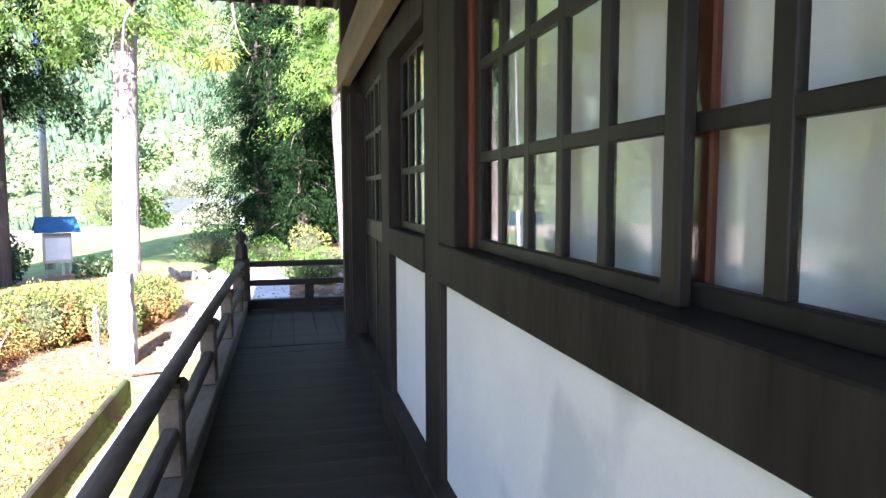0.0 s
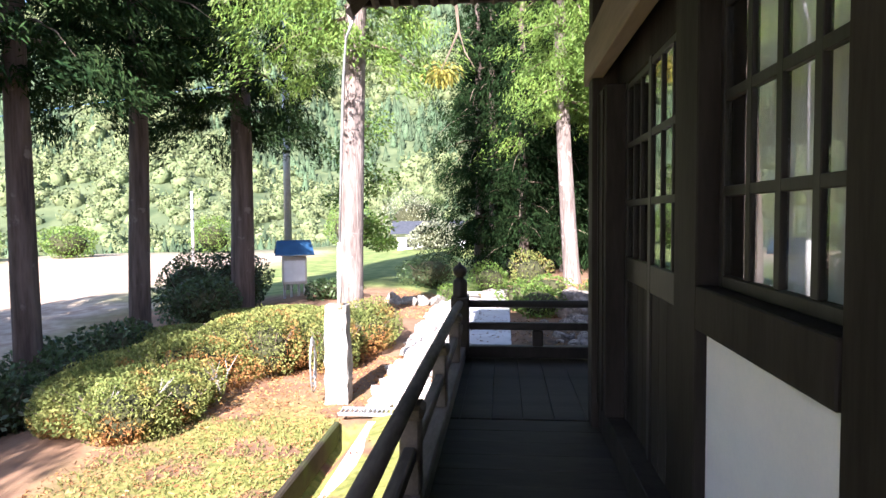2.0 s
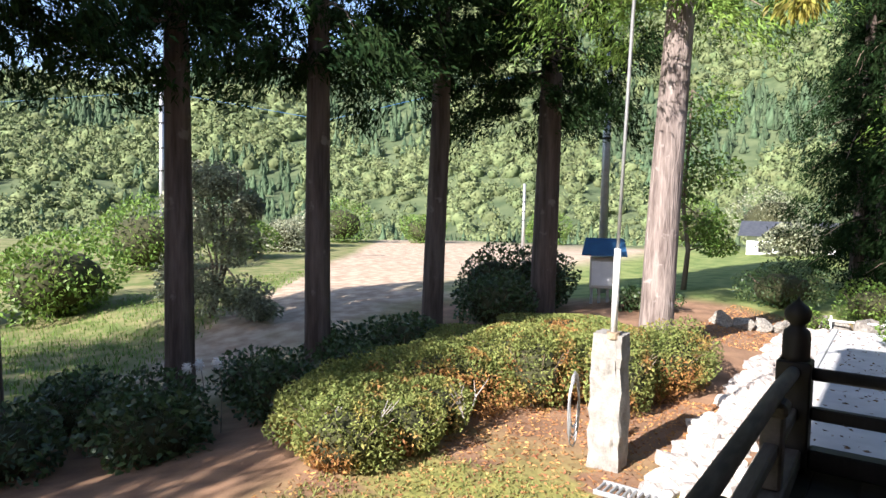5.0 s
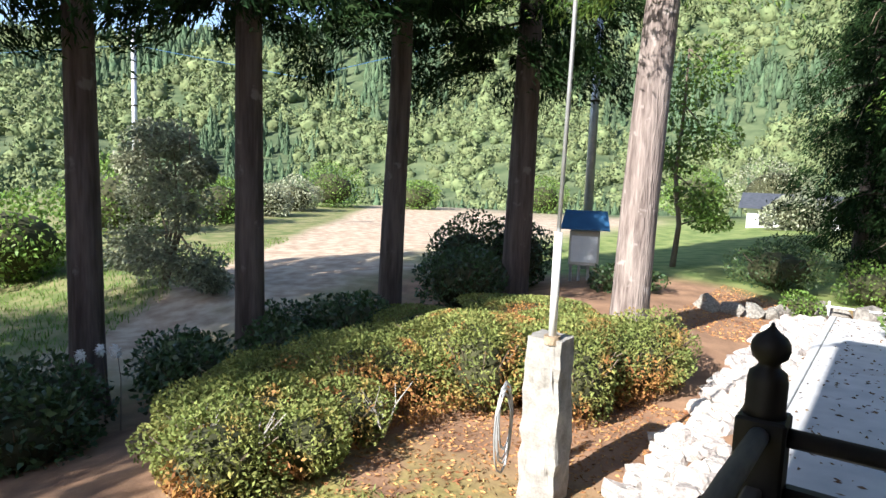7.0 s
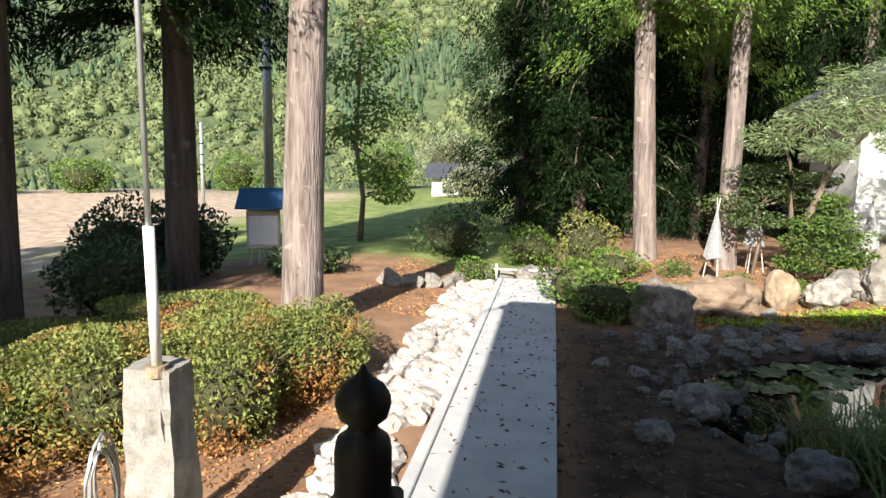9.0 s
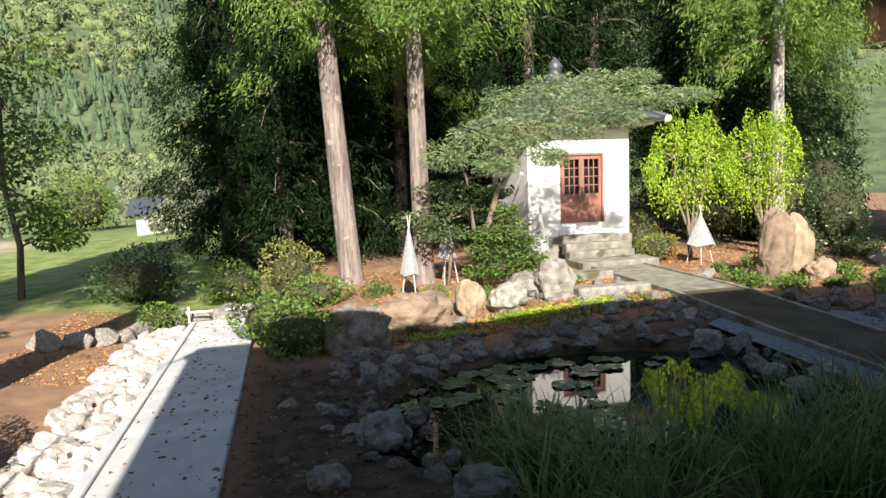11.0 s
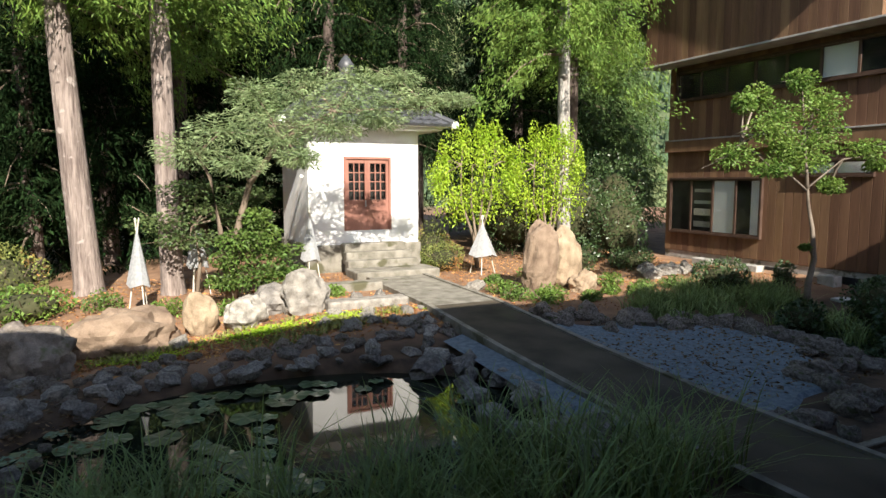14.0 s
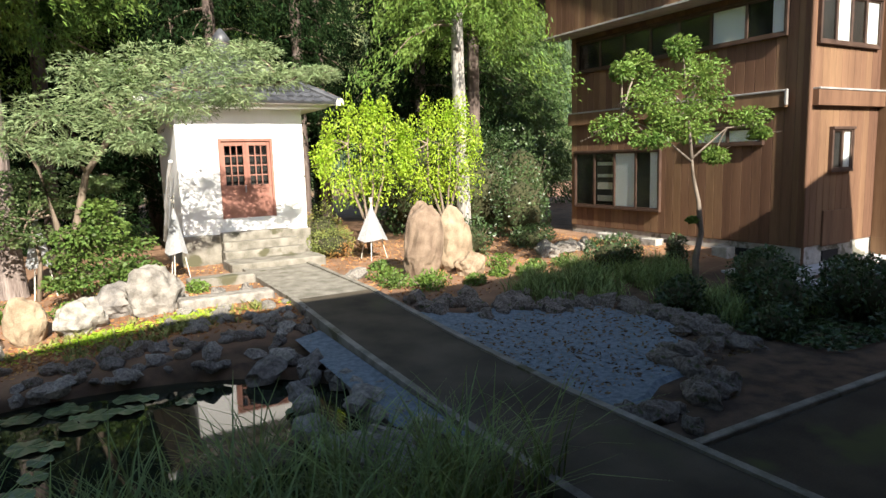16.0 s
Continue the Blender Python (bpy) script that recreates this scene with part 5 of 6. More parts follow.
def small_tree(name, x, y, stems, crowns, leafm, bark, label, leaf=0.1, per=800, seed=1, flat=0.6, wide=0.5, shell=0.8):
    """Bent stems, side branches and loose leafy clumps."""
    z0 = ground_z(x, y)
    t = thing(name, label, "tree", at=(x, y, z0))
    rng = np.random.default_rng(seed)
    w = Mesh()
    for pts, r in stems:
        w.tube(pts, [r * (1 - 0.75 * i / (len(pts) - 1)) for i in range(len(pts))], 8)
    ps, ds = [], []
    for cx, cy, cz, rx, rz in crowns:
        p, d = clump_points(per, rx, rx * 0.9, rz, int(rng.integers(1e6)), shell, 7)
        ps.append(p + np.array([cx, cy, cz]))
        ds.append(d)
        s = min((q for pts, _ in stems for q in pts[1:]), key=lambda q: (q[0] - cx) ** 2 + (q[1] - cy) ** 2 + (q[2] - cz) ** 2)
        w.tube([s, ((s[0] + cx) / 2, (s[1] + cy) / 2, (s[2] + cz) / 2 + 0.05), (cx, cy, cz)], [0.028, 0.018, 0.008], 5, False)
        for k in range(4):
            e = rng.normal(size=3) * np.array([rx * 0.45, rx * 0.45, rz * 0.4])
            w.tube([(cx, cy, cz), (cx + e[0], cy + e[1], cz + e[2])], [0.008, 0.003], 4, False)
    part("trunk", w, bark, t, smooth=True)
    p, d = np.concatenate(ps), np.concatenate(ds)
    d = d * np.array([1, 1, 1 - flat]) + rng.normal(size=d.shape) * np.array([0.6, 0.6, 0.6 * (1 - flat)])
    part("crown", leaf_data("crown", p, d, leaf * rng.uniform(0.7, 1.4, len(p)), leaf * wide * rng.uniform(0.7, 1.3, len(p)), leafm, 0.15), None, t)
    return t


# lime green shrub trees by the standing stones
for i, (x, y) in enumerate([(10.75, 22.2), (12.7, 21.9)]):
    small_tree("lime_tree", x, y, [([(0, 0, -0.1), (0.15 * s, 0.1 * s, 0.8), (0.4 * s, 0.1, 1.7), (0.45 * s, 0, 2.6)], 0.05) for s in (-1, -0.3, 0.5, 1.1)],
               [(-0.65, 0, 1.8, 0.7, 0.8), (0.6, 0.1, 1.9, 0.75, 0.8), (0, -0.2, 2.5, 0.75, 0.8), (0.1, 0.3, 1.6, 0.8, 0.7), (-0.35, 0.1, 3.15, 0.3, 0.7), (0.5, 0, 3.25, 0.28, 0.7), (-0.85, 0.1, 2.7, 0.28, 0.7), (0.95, 0.1, 2.7, 0.26, 0.65), (0.1, 0, 3.2, 0.26, 0.65), (-1.1, 0, 2.2, 0.3, 0.5)], M_LIME, M_TWIG, "bright lime-green leafy shrub tree with several stems", 0.075, 640, 300 + i, -0.7, 0.5, 1.0)
# maple beside the house
small_tree("maple", 14.85, 16.1, [([(0, 0, -0.2), (-0.02, 0, 0.5), (0.12, 0, 1.0), (0.02, 0, 1.6), (-0.15, 0, 2.1), (-0.2, 0, 2.5)], 0.075), ([(-0.2, 0, 2.35), (-0.9, 0.2, 2.9), (-1.7, 0.3, 3.2)], 0.022), ([(-0.2, 0, 2.4), (0.5, -0.2, 2.95), (1.3, -0.3, 3.05)], 0.022), ([(-0.2, 0, 2.4), (-0.2, 0.1, 3.3)], 0.04)],
           [(a - 0.3, *q) for a, *q in [(-1.75, 0.2, 3.0, 0.5, 0.3), (-1.25, -0.2, 3.45, 0.5, 0.34), (-0.6, 0.2, 3.75, 0.55, 0.4), (0.1, -0.2, 3.85, 0.55, 0.42), (0.7, 0.1, 3.5, 0.55, 0.36), (1.3, -0.3, 3.15, 0.5, 0.26), (-0.4, -0.3, 3.2, 0.6, 0.34), (-1.3, -0.3, 2.75, 0.4, 0.2), (0.4, 0.3, 2.9, 0.5, 0.3), (-0.9, 0.4, 4.1, 0.4, 0.28), (0.55, 0.2, 4.1, 0.42, 0.28), (0.75, 0, 2.45, 0.32, 0.2), (-0.1, 0.1, 4.4, 0.35, 0.26), (0.3, 0.1, 1.25, 0.15, 0.07), (-1.5, 0.2, 3.95, 0.28, 0.2), (1.7, -0.3, 2.85, 0.28, 0.16), (-0.9, -0.2, 3.1, 0.4, 0.24)]], M_GREEN, M_MAPLEBARK := mat("maple_bark", (0.08, 0.062, 0.048), (0.27, 0.225, 0.18), 2.2, 0.9, 0.5, (1, 1, 0.6)), "slender maple with a pale bent trunk and yellow-green leaves", 0.07, 760, 17, 0.35, 0.5, 1.0)
# feathery tree reaching over the storehouse
small_tree("feathery_tree", 4.5, 20.2, [([(0, 0, -0.2), (0.1, -0.1, 1.2), (0.35, -0.3, 2.2), (0.9, -0.5, 3.0), (1.8, -0.8, 3.5), (3.4, -1.2, 3.6)], 0.08), ([(0, 0, -0.2), (-0.15, 0, 1.4), (-0.3, -0.2, 2.3), (-0.5, -0.3, 2.7)], 0.06)],
           [(-0.7, -0.3, 2.75, 0.75, 0.36), (-0.1, -0.5, 3.1, 0.85, 0.4), (0.6, -0.4, 3.35, 0.8, 0.42), (1.3, -0.7, 3.55, 0.85, 0.42), (2.0, -0.9, 3.65, 0.8, 0.4), (2.7, -1.0, 3.7, 0.75, 0.36), (3.3, -1.2, 3.72, 0.65, 0.28), (3.95, -1.3, 3.78, 0.5, 0.18), (0.9, -0.7, 2.95, 0.7, 0.3), (1.7, -1.0, 3.2, 0.7, 0.3), (0.1, -0.8, 2.55, 0.5, 0.26), (2.3, -0.6, 4.1, 0.6, 0.3), (2.5, -1.2, 3.35, 0.55, 0.2), (1.4, -0.5, 4.0, 0.7, 0.34), (0.5, -0.3, 3.8, 0.6, 0.32), (3.0, -0.9, 4.15, 0.5, 0.22), (1.1, -1.1, 2.65, 0.45, 0.22)], M_FEATHER := mat("feathery_leaf", (0.14, 0.20, 0.09), (0.29, 0.36, 0.17), 2, 0.6, 0, island=0.4, trans=0.3), M_TWIG, "feathery light-green tree with layered fronds", 0.11, 1250, 23, 0.5, 0.16, 1.0)
small_tree("layered_shrub", 3.95, 20.9, [([(0, 0, -0.1), (0.1, 0, 0.7), (0.0, 0, 1.4)], 0.05)], [(-0.5, 0, 1.45, 0.8, 0.25), (0.4, -0.1, 1.75, 0.85, 0.25), (0.1, 0, 2.1, 0.75, 0.24), (0.9, 0, 1.5, 0.7, 0.22), (-0.1, -0.3, 1.15, 0.7, 0.22), (1.1, 0, 1.95, 0.5, 0.2)], M_SHRUBG := mat("layered_leaf", (0.06, 0.10, 0.035), (0.125, 0.17, 0.06), 2, 0.5, 0, island=0.3, trans=0.3), M_TWIG, "dark layered garden shrub", 0.075, 620, 31, 0.6, 0.6)
small_tree("garden_shrub_tree", 4.95, 20.0, [([(0, 0, -0.1), (0.05, 0, 0.5), (0.0, 0, 1.0)], 0.04)], [(0, 0, 0.5, 0.7, 0.28), (-0.4, 0, 0.85, 0.55, 0.25), (0.35, 0, 0.95, 0.55, 0.25), (0.05, 0, 1.3, 0.5, 0.25), (0.4, -0.2, 0.6, 0.5, 0.25), (-0.3, -0.1, 1.2, 0.45, 0.22), (0.0, 0, 1.6, 0.35, 0.2), (-0.55, 0, 0.45, 0.45, 0.22)], M_MIDLEAF := mat("garden_leaf", (0.075, 0.135, 0.03), (0.15, 0.22, 0.05), 2, 0.5, 0, island=0.35, trans=0.3), M_TWIG, "conical green garden shrub", 0.075, 560, 33, 0.5, 0.6)
small_tree("slender_tree", -5.4, 24.2, [([(0, 0, -0.2), (0.1, 0, 1.2), (-0.1, 0, 2.6), (0, 0, 4.5), (0, 0, 6)], 0.09)], [(0.6, 0, 2.0, 0.9, 0.5), (-0.4, 0.2, 3.0, 1.0, 0.6), (0.7, 0, 3.6, 1.1, 0.7), (-0.3, 0, 4.6, 1.2, 0.8), (0.5, 0, 5.5, 1.2, 0.9), (0.9, 0, 1.4, 0.7, 0.4)], M_GREEN, M_TWIG, "slender leafy tree behind the cedar", 0.13, 520, 37, 0.3, 0.6)
# sprawling shrub out on the grass
small_tree("sprawling_bush", -16.6, 15.5, [([(0, 0, -0.2), (0.25 * q, 0.3, 1.5), (0.7 * q, 0.2, 3.0), (1.0 * q, 0, 4.2)], 0.06) for q in (-1.2, -0.4, 0.5, 1.3)],
           [(-1.5, 0, 0.9, 0.9, 0.8), (-0.6, -0.5, 1.2, 1.0, 0.9), (0.5, -0.5, 0.9, 1.0, 0.8), (1.6, 0, 0.8, 0.9, 0.6), (-1.1, 0, 2.5, 0.9, 0.8), (0.1, 0, 3.0, 1.0, 0.9), (1.2, 0, 2.3, 0.9, 0.8), (-0.5, 0, 4.1, 0.85, 0.7), (0.6, 0, 4.0, 0.8, 0.6), (2.2, 0, 0.5, 0.7, 0.4), (-1.7, 0.1, 3.4, 0.6, 0.5), (1.6, 0.1, 3.3, 0.6, 0.5)], M_GREY := mat("grey_green_leaf", (0.2, 0.22, 0.135), (0.36, 0.37, 0.25), 2, 0.45, 0, island=0.45, trans=0.25), M_TWIG, "sprawling grey-green bush out on the grass", 0.12, 1300, 41, 0.3, 0.55, 0.95)
for i, (x, y, rx, rz) in enumerate([(-33, 29, 2.4, 1.7), (-31, 22, 3, 2.2), (-39, 40, 2.2, 1.6), (-37, 53, 2.5, 1.8), (-42, 47, 3, 2.4), (-36, 35, 1.8, 1.4), (-28, 61, 2.4, 2.0), (-14, 60, 3, 2.5), (-9, 64, 3.5, 3), (-24, 14.5, 2.5, 1.8), (-27, 9, 3, 2.5), (-5, 46, 2, 1.2), (-1.5, 50, 2.2, 1.6), (0, 42, 2.0, 1.5)]):
    bush("field_bush", x, y, ground_z(x, y) - 0.1, rx, rx, rz, M_GREY if i % 3 == 2 else M_GREEN, "rounded bush at the edge of the field", 2600, 0.19, "bushes round the field", 120 + i, twigs=5)

# ---- stones ----
ROCKS = [blob_data("rock", M_ROCK, False, rx=1, ry=0.85, rz=0.7, seed=s, sub=2, rough=0.55) for s in range(1, 7)]
PALES = [blob_data("rock", M_PALEROCK, False, rx=1, ry=0.8, rz=0.6, seed=s + 20, sub=2, rough=0.5) for s in range(1, 6)]

M_DARKROCK = mat("dark_boulder", (0.12, 0.10, 0.085), (0.31, 0.27, 0.23), 5, 0.9, 1.0, dist=0.05, c3=(0.10, 0.11, 0.05), spots=0.02)
DARKS = [blob_data("rock", M_DARKROCK, False, rx=1, ry=0.85, rz=0.7, seed=s + 60, sub=2, rough=0.6) for s in range(1, 6)]


def rock(x, y, r, meshes, label, group, z=None, sq=1.0):
    o = new("rock", random.choice(meshes))
    zz = ground_z(x, y) if z is None else z
    o.matrix_basis = Matrix.Translation((x, y, zz + 0.25 * r)) @ Euler((random.uniform(-0.3, 0.3), random.uniform(-0.3, 0.3), random.uniform(0, 6.28))).to_matrix().to_4x4() @ Matrix.Diagonal((r, r * random.uniform(0.7, 1.1), r * sq * random.uniform(0.7, 1.1), 1))
    return tagged(o, label, "rock", group)


# pond edge
for k in range(84):
    a = 6.283 * k / 84 + random.uniform(-0.03, 0.03)
    q = random.uniform(1.0, 1.28)
    x, y = 4.4 + 2.75 * q * math.cos(a), 14.3 + 1.95 * q * math.sin(a)
    if y < 12.6:
        continue
    rock(x, y, random.uniform(0.06, 0.15), ROCKS, "grey rounded stone edging the pond", "pond edging stones")
for k in range(40):
    rock(random.uniform(1.2, 7.2), 16.55 + random.gauss(0, 0.28), random.uniform(0.08, 0.18), ROCKS, "grey rounded stone edging the pond", "pond edging stones")
# edge of the gravel bed
for k in range(110):
    t = random.random()
    if t < 0.45:
        x, y = 9.2 + 3.4 * t / 0.45, 17.0 - 1.3 * (t / 0.45)
    elif t < 0.75:
        x, y = 12.7 - 0.5 * (t - 0.45) / 0.3, 15.6 - 2.0 * (t - 0.45) / 0.3
    else:
        x, y = 12.3 - 3.0 * (t - 0.75) / 0.25, 13.6 - 1.7 * (t - 0.75) / 0.25
    rock(x + random.gauss(0, 0.2), y + random.gauss(0, 0.2), random.uniform(0.09, 0.24), DARKS, "dark stone edging the gravel bed", "gravel edging stones")
for k in range(26):
    rock(random.uniform(6.3, 7.3), random.uniform(11.6, 16.2), random.uniform(0.1, 0.25), ROCKS, "dark stone beside the walk", "walkside stones")
# pale stones by the path end, by the walk and by the house
for x, y, r in [(-3.2, 18.9, 0.3), (-2.8, 19.2, 0.28), (-2.45, 19.5, 0.3), (-2.15, 19.7, 0.26), (-2.0, 20.2, 0.26), (-1.5, 20.6, 0.3), (-1.1, 20.9, 0.25), (-0.6, 20.7, 0.4), (-0.2, 20.7, 0.35), (14.1, 19.6, 0.35), (14.7, 19.8, 0.35), (15.2, 19.9, 0.3), (15.6, 20.0, 0.28), (14.4, 20.1, 0.3), (9.25, 19.5, 0.26), (6.6, 19.2, 0.2), (7.1, 19.3, 0.18), (6.0, 19.6, 0.2), (3.1, 18.4, 0.25), (3.5, 18.2, 0.2)]:
    rock(x, y, r, PALES, "pale sunlit garden stone", "pale garden stones", sq=1.1)
for k in range(30):
    rock(random.uniform(5.6, 7.5), random.uniform(17.3, 18.5), random.uniform(0.06, 0.15), PALES, "small pale stone by the pond", "small pale stones")
for k in range(14):
    rock(random.uniform(0.4, 2.6), random.uniform(13.5, 17), random.uniform(0.05, 0.12), ROCKS, "grey stone on the shaded ground", "scattered stones")


def boulder(x, y, rx, ry, rz, m, label, seed, lift=0.3, tilt=0.0, rough=0.35):
    o = new("boulder", blob_data("boulder", m, False, rx=rx, ry=ry, rz=rz, seed=seed, sub=4, rough=rough * 1.1))
    o.matrix_basis = pose(x, y, ground_z(x, y) + rz * lift, 0, tilt, seed * 40 % 30)
    return tagged(o, label, "rock")


for k in range(60):
    rock(random.uniform(1.6, 8.2), 17.0 + random.gauss(0, 0.22), random.uniform(0.06, 0.16), DARKS, "dark rough stone on the pond bank", "dark pond bank stones")
for k in range(14):
    rock(random.uniform(0.9, 2.3), random.uniform(13.2, 16.8), random.uniform(0.06, 0.15), DARKS, "dark rough stone on the pond bank", "dark pond bank stones")


boulder(1.65, 17.5, 0.5, 0.36, 0.46, M_DARKROCK, "dark pointed boulder beside the pond", 2, 0.5)
boulder(2.75, 18.5, 0.75, 0.5, 0.48, M_BROWNROCK, "broad brown boulder beside the pond", 5, 0.35)
boulder(3.85, 18.85, 0.26, 0.24, 0.42, M_BROWNROCK, "upright brownish stone by the pond", 3, 0.6, rough=0.2)
boulder(4.55, 18.75, 0.36, 0.3, 0.34, M_PALEROCK, "pale rounded boulder by the pond", 4, 0.5)
boulder(5.1, 19.3, 0.4, 0.3, 0.3, M_ROCK, "grey rounded boulder by the pond", 6, 0.5)
boulder(5.6, 19.0, 0.46, 0.36, 0.46, M_PALEROCK, "large pale boulder by the pond", 7, 0.6)
boulder(10.35, 18.75, 0.4, 0.3, 0.85, M_BROWNROCK, "tall ochre standing stone", 8, 0.75, 4, 0.22)
boulder(11.35, 19.35, 0.42, 0.3, 0.72, M_BROWNROCK, "tall pale standing stone", 9, 0.75, -3, 0.2)
boulder(11.3, 18.6, 0.3, 0.25, 0.28, M_BROWNROCK, "small ochre boulder at the standing stones", 10, 0.5)
boulder(0.9, 13.0, 0.17, 0.15, 0.14, M_ROCK, "grey boulder on the shaded ground", 11, 0.4)
boulder(1.5, 13.9, 0.24, 0.2, 0.2, M_ROCK, "grey boulder at the pond margin", 12, 0.4)
boulder(2.1, 12.4, 0.26, 0.22, 0.2, M_ROCK, "grey boulder at the pond margin", 13, 0.4)

# white stone bed by the pond
solid("stone_slab", Mesh().box(5.9, 18.55, -0.75, 7.4, 18.95, -0.46, 0.03), M_PALEROCK, "pale stone slab by the pond", "slab")
solid("stone_slab", Mesh().box(6.3, 20.2, -0.75, 7.5, 20.6, -0.42, 0.03), M_STEP, "pale concrete slab by the steps", "slab")
solid("landing_slab", Mesh().box(7.3, 21.3, -0.75, 9.3, 22.2, -0.38, 0.02), M_STEP, "concrete landing before the storehouse steps", "slab")

# cobble strip
cob = thing("cobble_strip", "strip of pale rounded cobbles along the path", "cobbles", kind="structure")
M_COBBLE = mat("white_cobble", (0.34, 0.30, 0.27), (0.58, 0.53, 0.485), 6, 0.9, 0.7, vary=0.3, dist=0.02)
COB = [blob_data("cobble", M_COBBLE, False, rx=1, ry=0.75, rz=0.55, seed=s + 40, sub=2, rough=0.65) for s in range(5)]
for k in range(300):
    y = 9.9 + 10.2 * (k + random.random()) / 300
    x = random.uniform(-2.02, -1.25)
    r = random.uniform(0.09, 0.2)
    o = part("cobble", random.choice(COB), None, cob)
    o.matrix_basis = Matrix.Translation((x, y, ground_z(x, y) + 0.02)) @ Euler((0, 0, random.uniform(0, 6))).to_matrix().to_4x4() @ Matrix.Diagonal((r, r, r, 1))

# ---- pond, gravel ----
water = bpy.data.materials.new("pond_water")
water.use_nodes = True
wb = water.node_tree.nodes["Principled BSDF"]
wb.inputs["Base Color"].default_value = (0.012, 0.016, 0.01, 1)
wb.inputs["Roughness"].default_value = 0.03
wb.inputs["IOR"].default_value = 1.33
wnz, wbp = water.node_tree.nodes.new("ShaderNodeTexNoise"), water.node_tree.nodes.new("ShaderNodeBump")
wnz.inputs["Scale"].default_value = 5
wbp.inputs["Strength"].default_value, wbp.inputs["Distance"].default_value = 0.06, 0.02
water.node_tree.links.new(wnz.outputs["Fac"], wbp.inputs["Height"])
water.node_tree.links.new(wbp.outputs[0], wb.inputs["Normal"])
mb = Mesh()
mb.add([(4.4 + 2.85 * math.cos(k / 48 * 6.2832), 14.3 + 2.05 * math.sin(k / 48 * 6.2832), -1.0) for k in range(48)], [tuple(range(48))])
solid("pond_water", mb, water, "dark still pond water", "water", kind="structure")
M_PAD = mat("lily_pad", (0.06, 0.095, 0.045), (0.14, 0.18, 0.09), 4, 0.3, 0.1, vary=0.3, spec=0.5, c3=(0.22, 0.16, 0.07), spots=-0.03)
PAD = Mesh().add([(0, 0, 0.006)] + [(math.cos(a / 16 * 6.0 + 0.14), math.sin(a / 16 * 6.0 + 0.14), 0.012 * math.sin(a * 1.7)) for a in range(17)], [(0, a + 1, a + 2) for a in range(16)]).data("lily_pad", M_PAD)
for k in range(110):
    a, q = random.uniform(0, 6.28), random.random() ** 0.5
    x, y = 4.2 + 2.4 * q * math.cos(a), 14.6 + 1.5 * q * math.sin(a)
    if 4.2 < x < 6.2 and 13.4 < y < 15.3 or (x < 3.4 and y < 14.8):
        continue
    o = new("lily_pad", PAD)
    r = random.uniform(0.1, 0.2)
    o.matrix_basis = Matrix.Translation((x, y, -0.99 + random.uniform(0, 0.02))) @ Euler((random.uniform(-0.08, 0.08), random.uniform(-0.08, 0.08), random.uniform(0, 6))).to_matrix().to_4x4() @ Matrix.Diagonal((r, r, 1, 1))
    tagged(o, "green lily pad floating on the pond", "lily pad", "lily pads")
M_GRAVEL = mat("blue_grey_gravel", (0.10, 0.128, 0.15), (0.19, 0.23, 0.26), 14, 0.95, 0.8, fine=130, c3=(0.16, 0.12, 0.09), spots=-0.07, dist=0.02)
mb = Mesh()
gp = [(8.97, 12.2), (10.2, 12.6), (11.4, 13.3), (12.3, 14.3), (12.6, 15.3), (11.9, 16.0), (10.6, 16.4), (8.97, 16.9)]
rim_pts = []
for a, b in zip(gp, gp[1:] + gp[:1]):
    for k in range(6):
        x, y = a[0] + (b[0] - a[0]) * k / 6, a[1] + (b[1] - a[1]) * k / 6
        w = 0.0 if x < 9.0 else 0.35
        rim_pts.append((x + w * nz(x, y, 0.9, 2), y + w * nz(x, y, 0.8, 5)))
gv = [(10.3 + (x - 10.3) * q, 14.5 + (y - 14.5) * q) for q in (0.02, 0.2, 0.4, 0.6, 0.8, 0.92, 1.0) for x, y in rim_pts]
m = len(rim_pts)
mb.add([(x, y, ground_z(x, y) + (0.045 if k < 6 * m else -0.05)) for k, (x, y) in enumerate(gv)], [(r * m + k, r * m + (k + 1) % m, (r + 1) * m + (k + 1) % m, (r + 1) * m + k) for r in range(6) for k in range(m)])
solid("gravel_bed", mb, M_GRAVEL, "bed of blue-grey gravel with fallen leaves", "gravel", kind="structure")
mb = Mesh()
mb.add([(7.0, 13.2, -0.85), (7.48, 12.6, -0.85), (7.48, 16.6, -0.74), (7.05, 16.4, -0.76)], [(0, 1, 2, 3)])
solid("gravel_strip", mb, M_GRAVEL, "strip of blue-grey gravel beside the walk", "gravel", kind="structure")


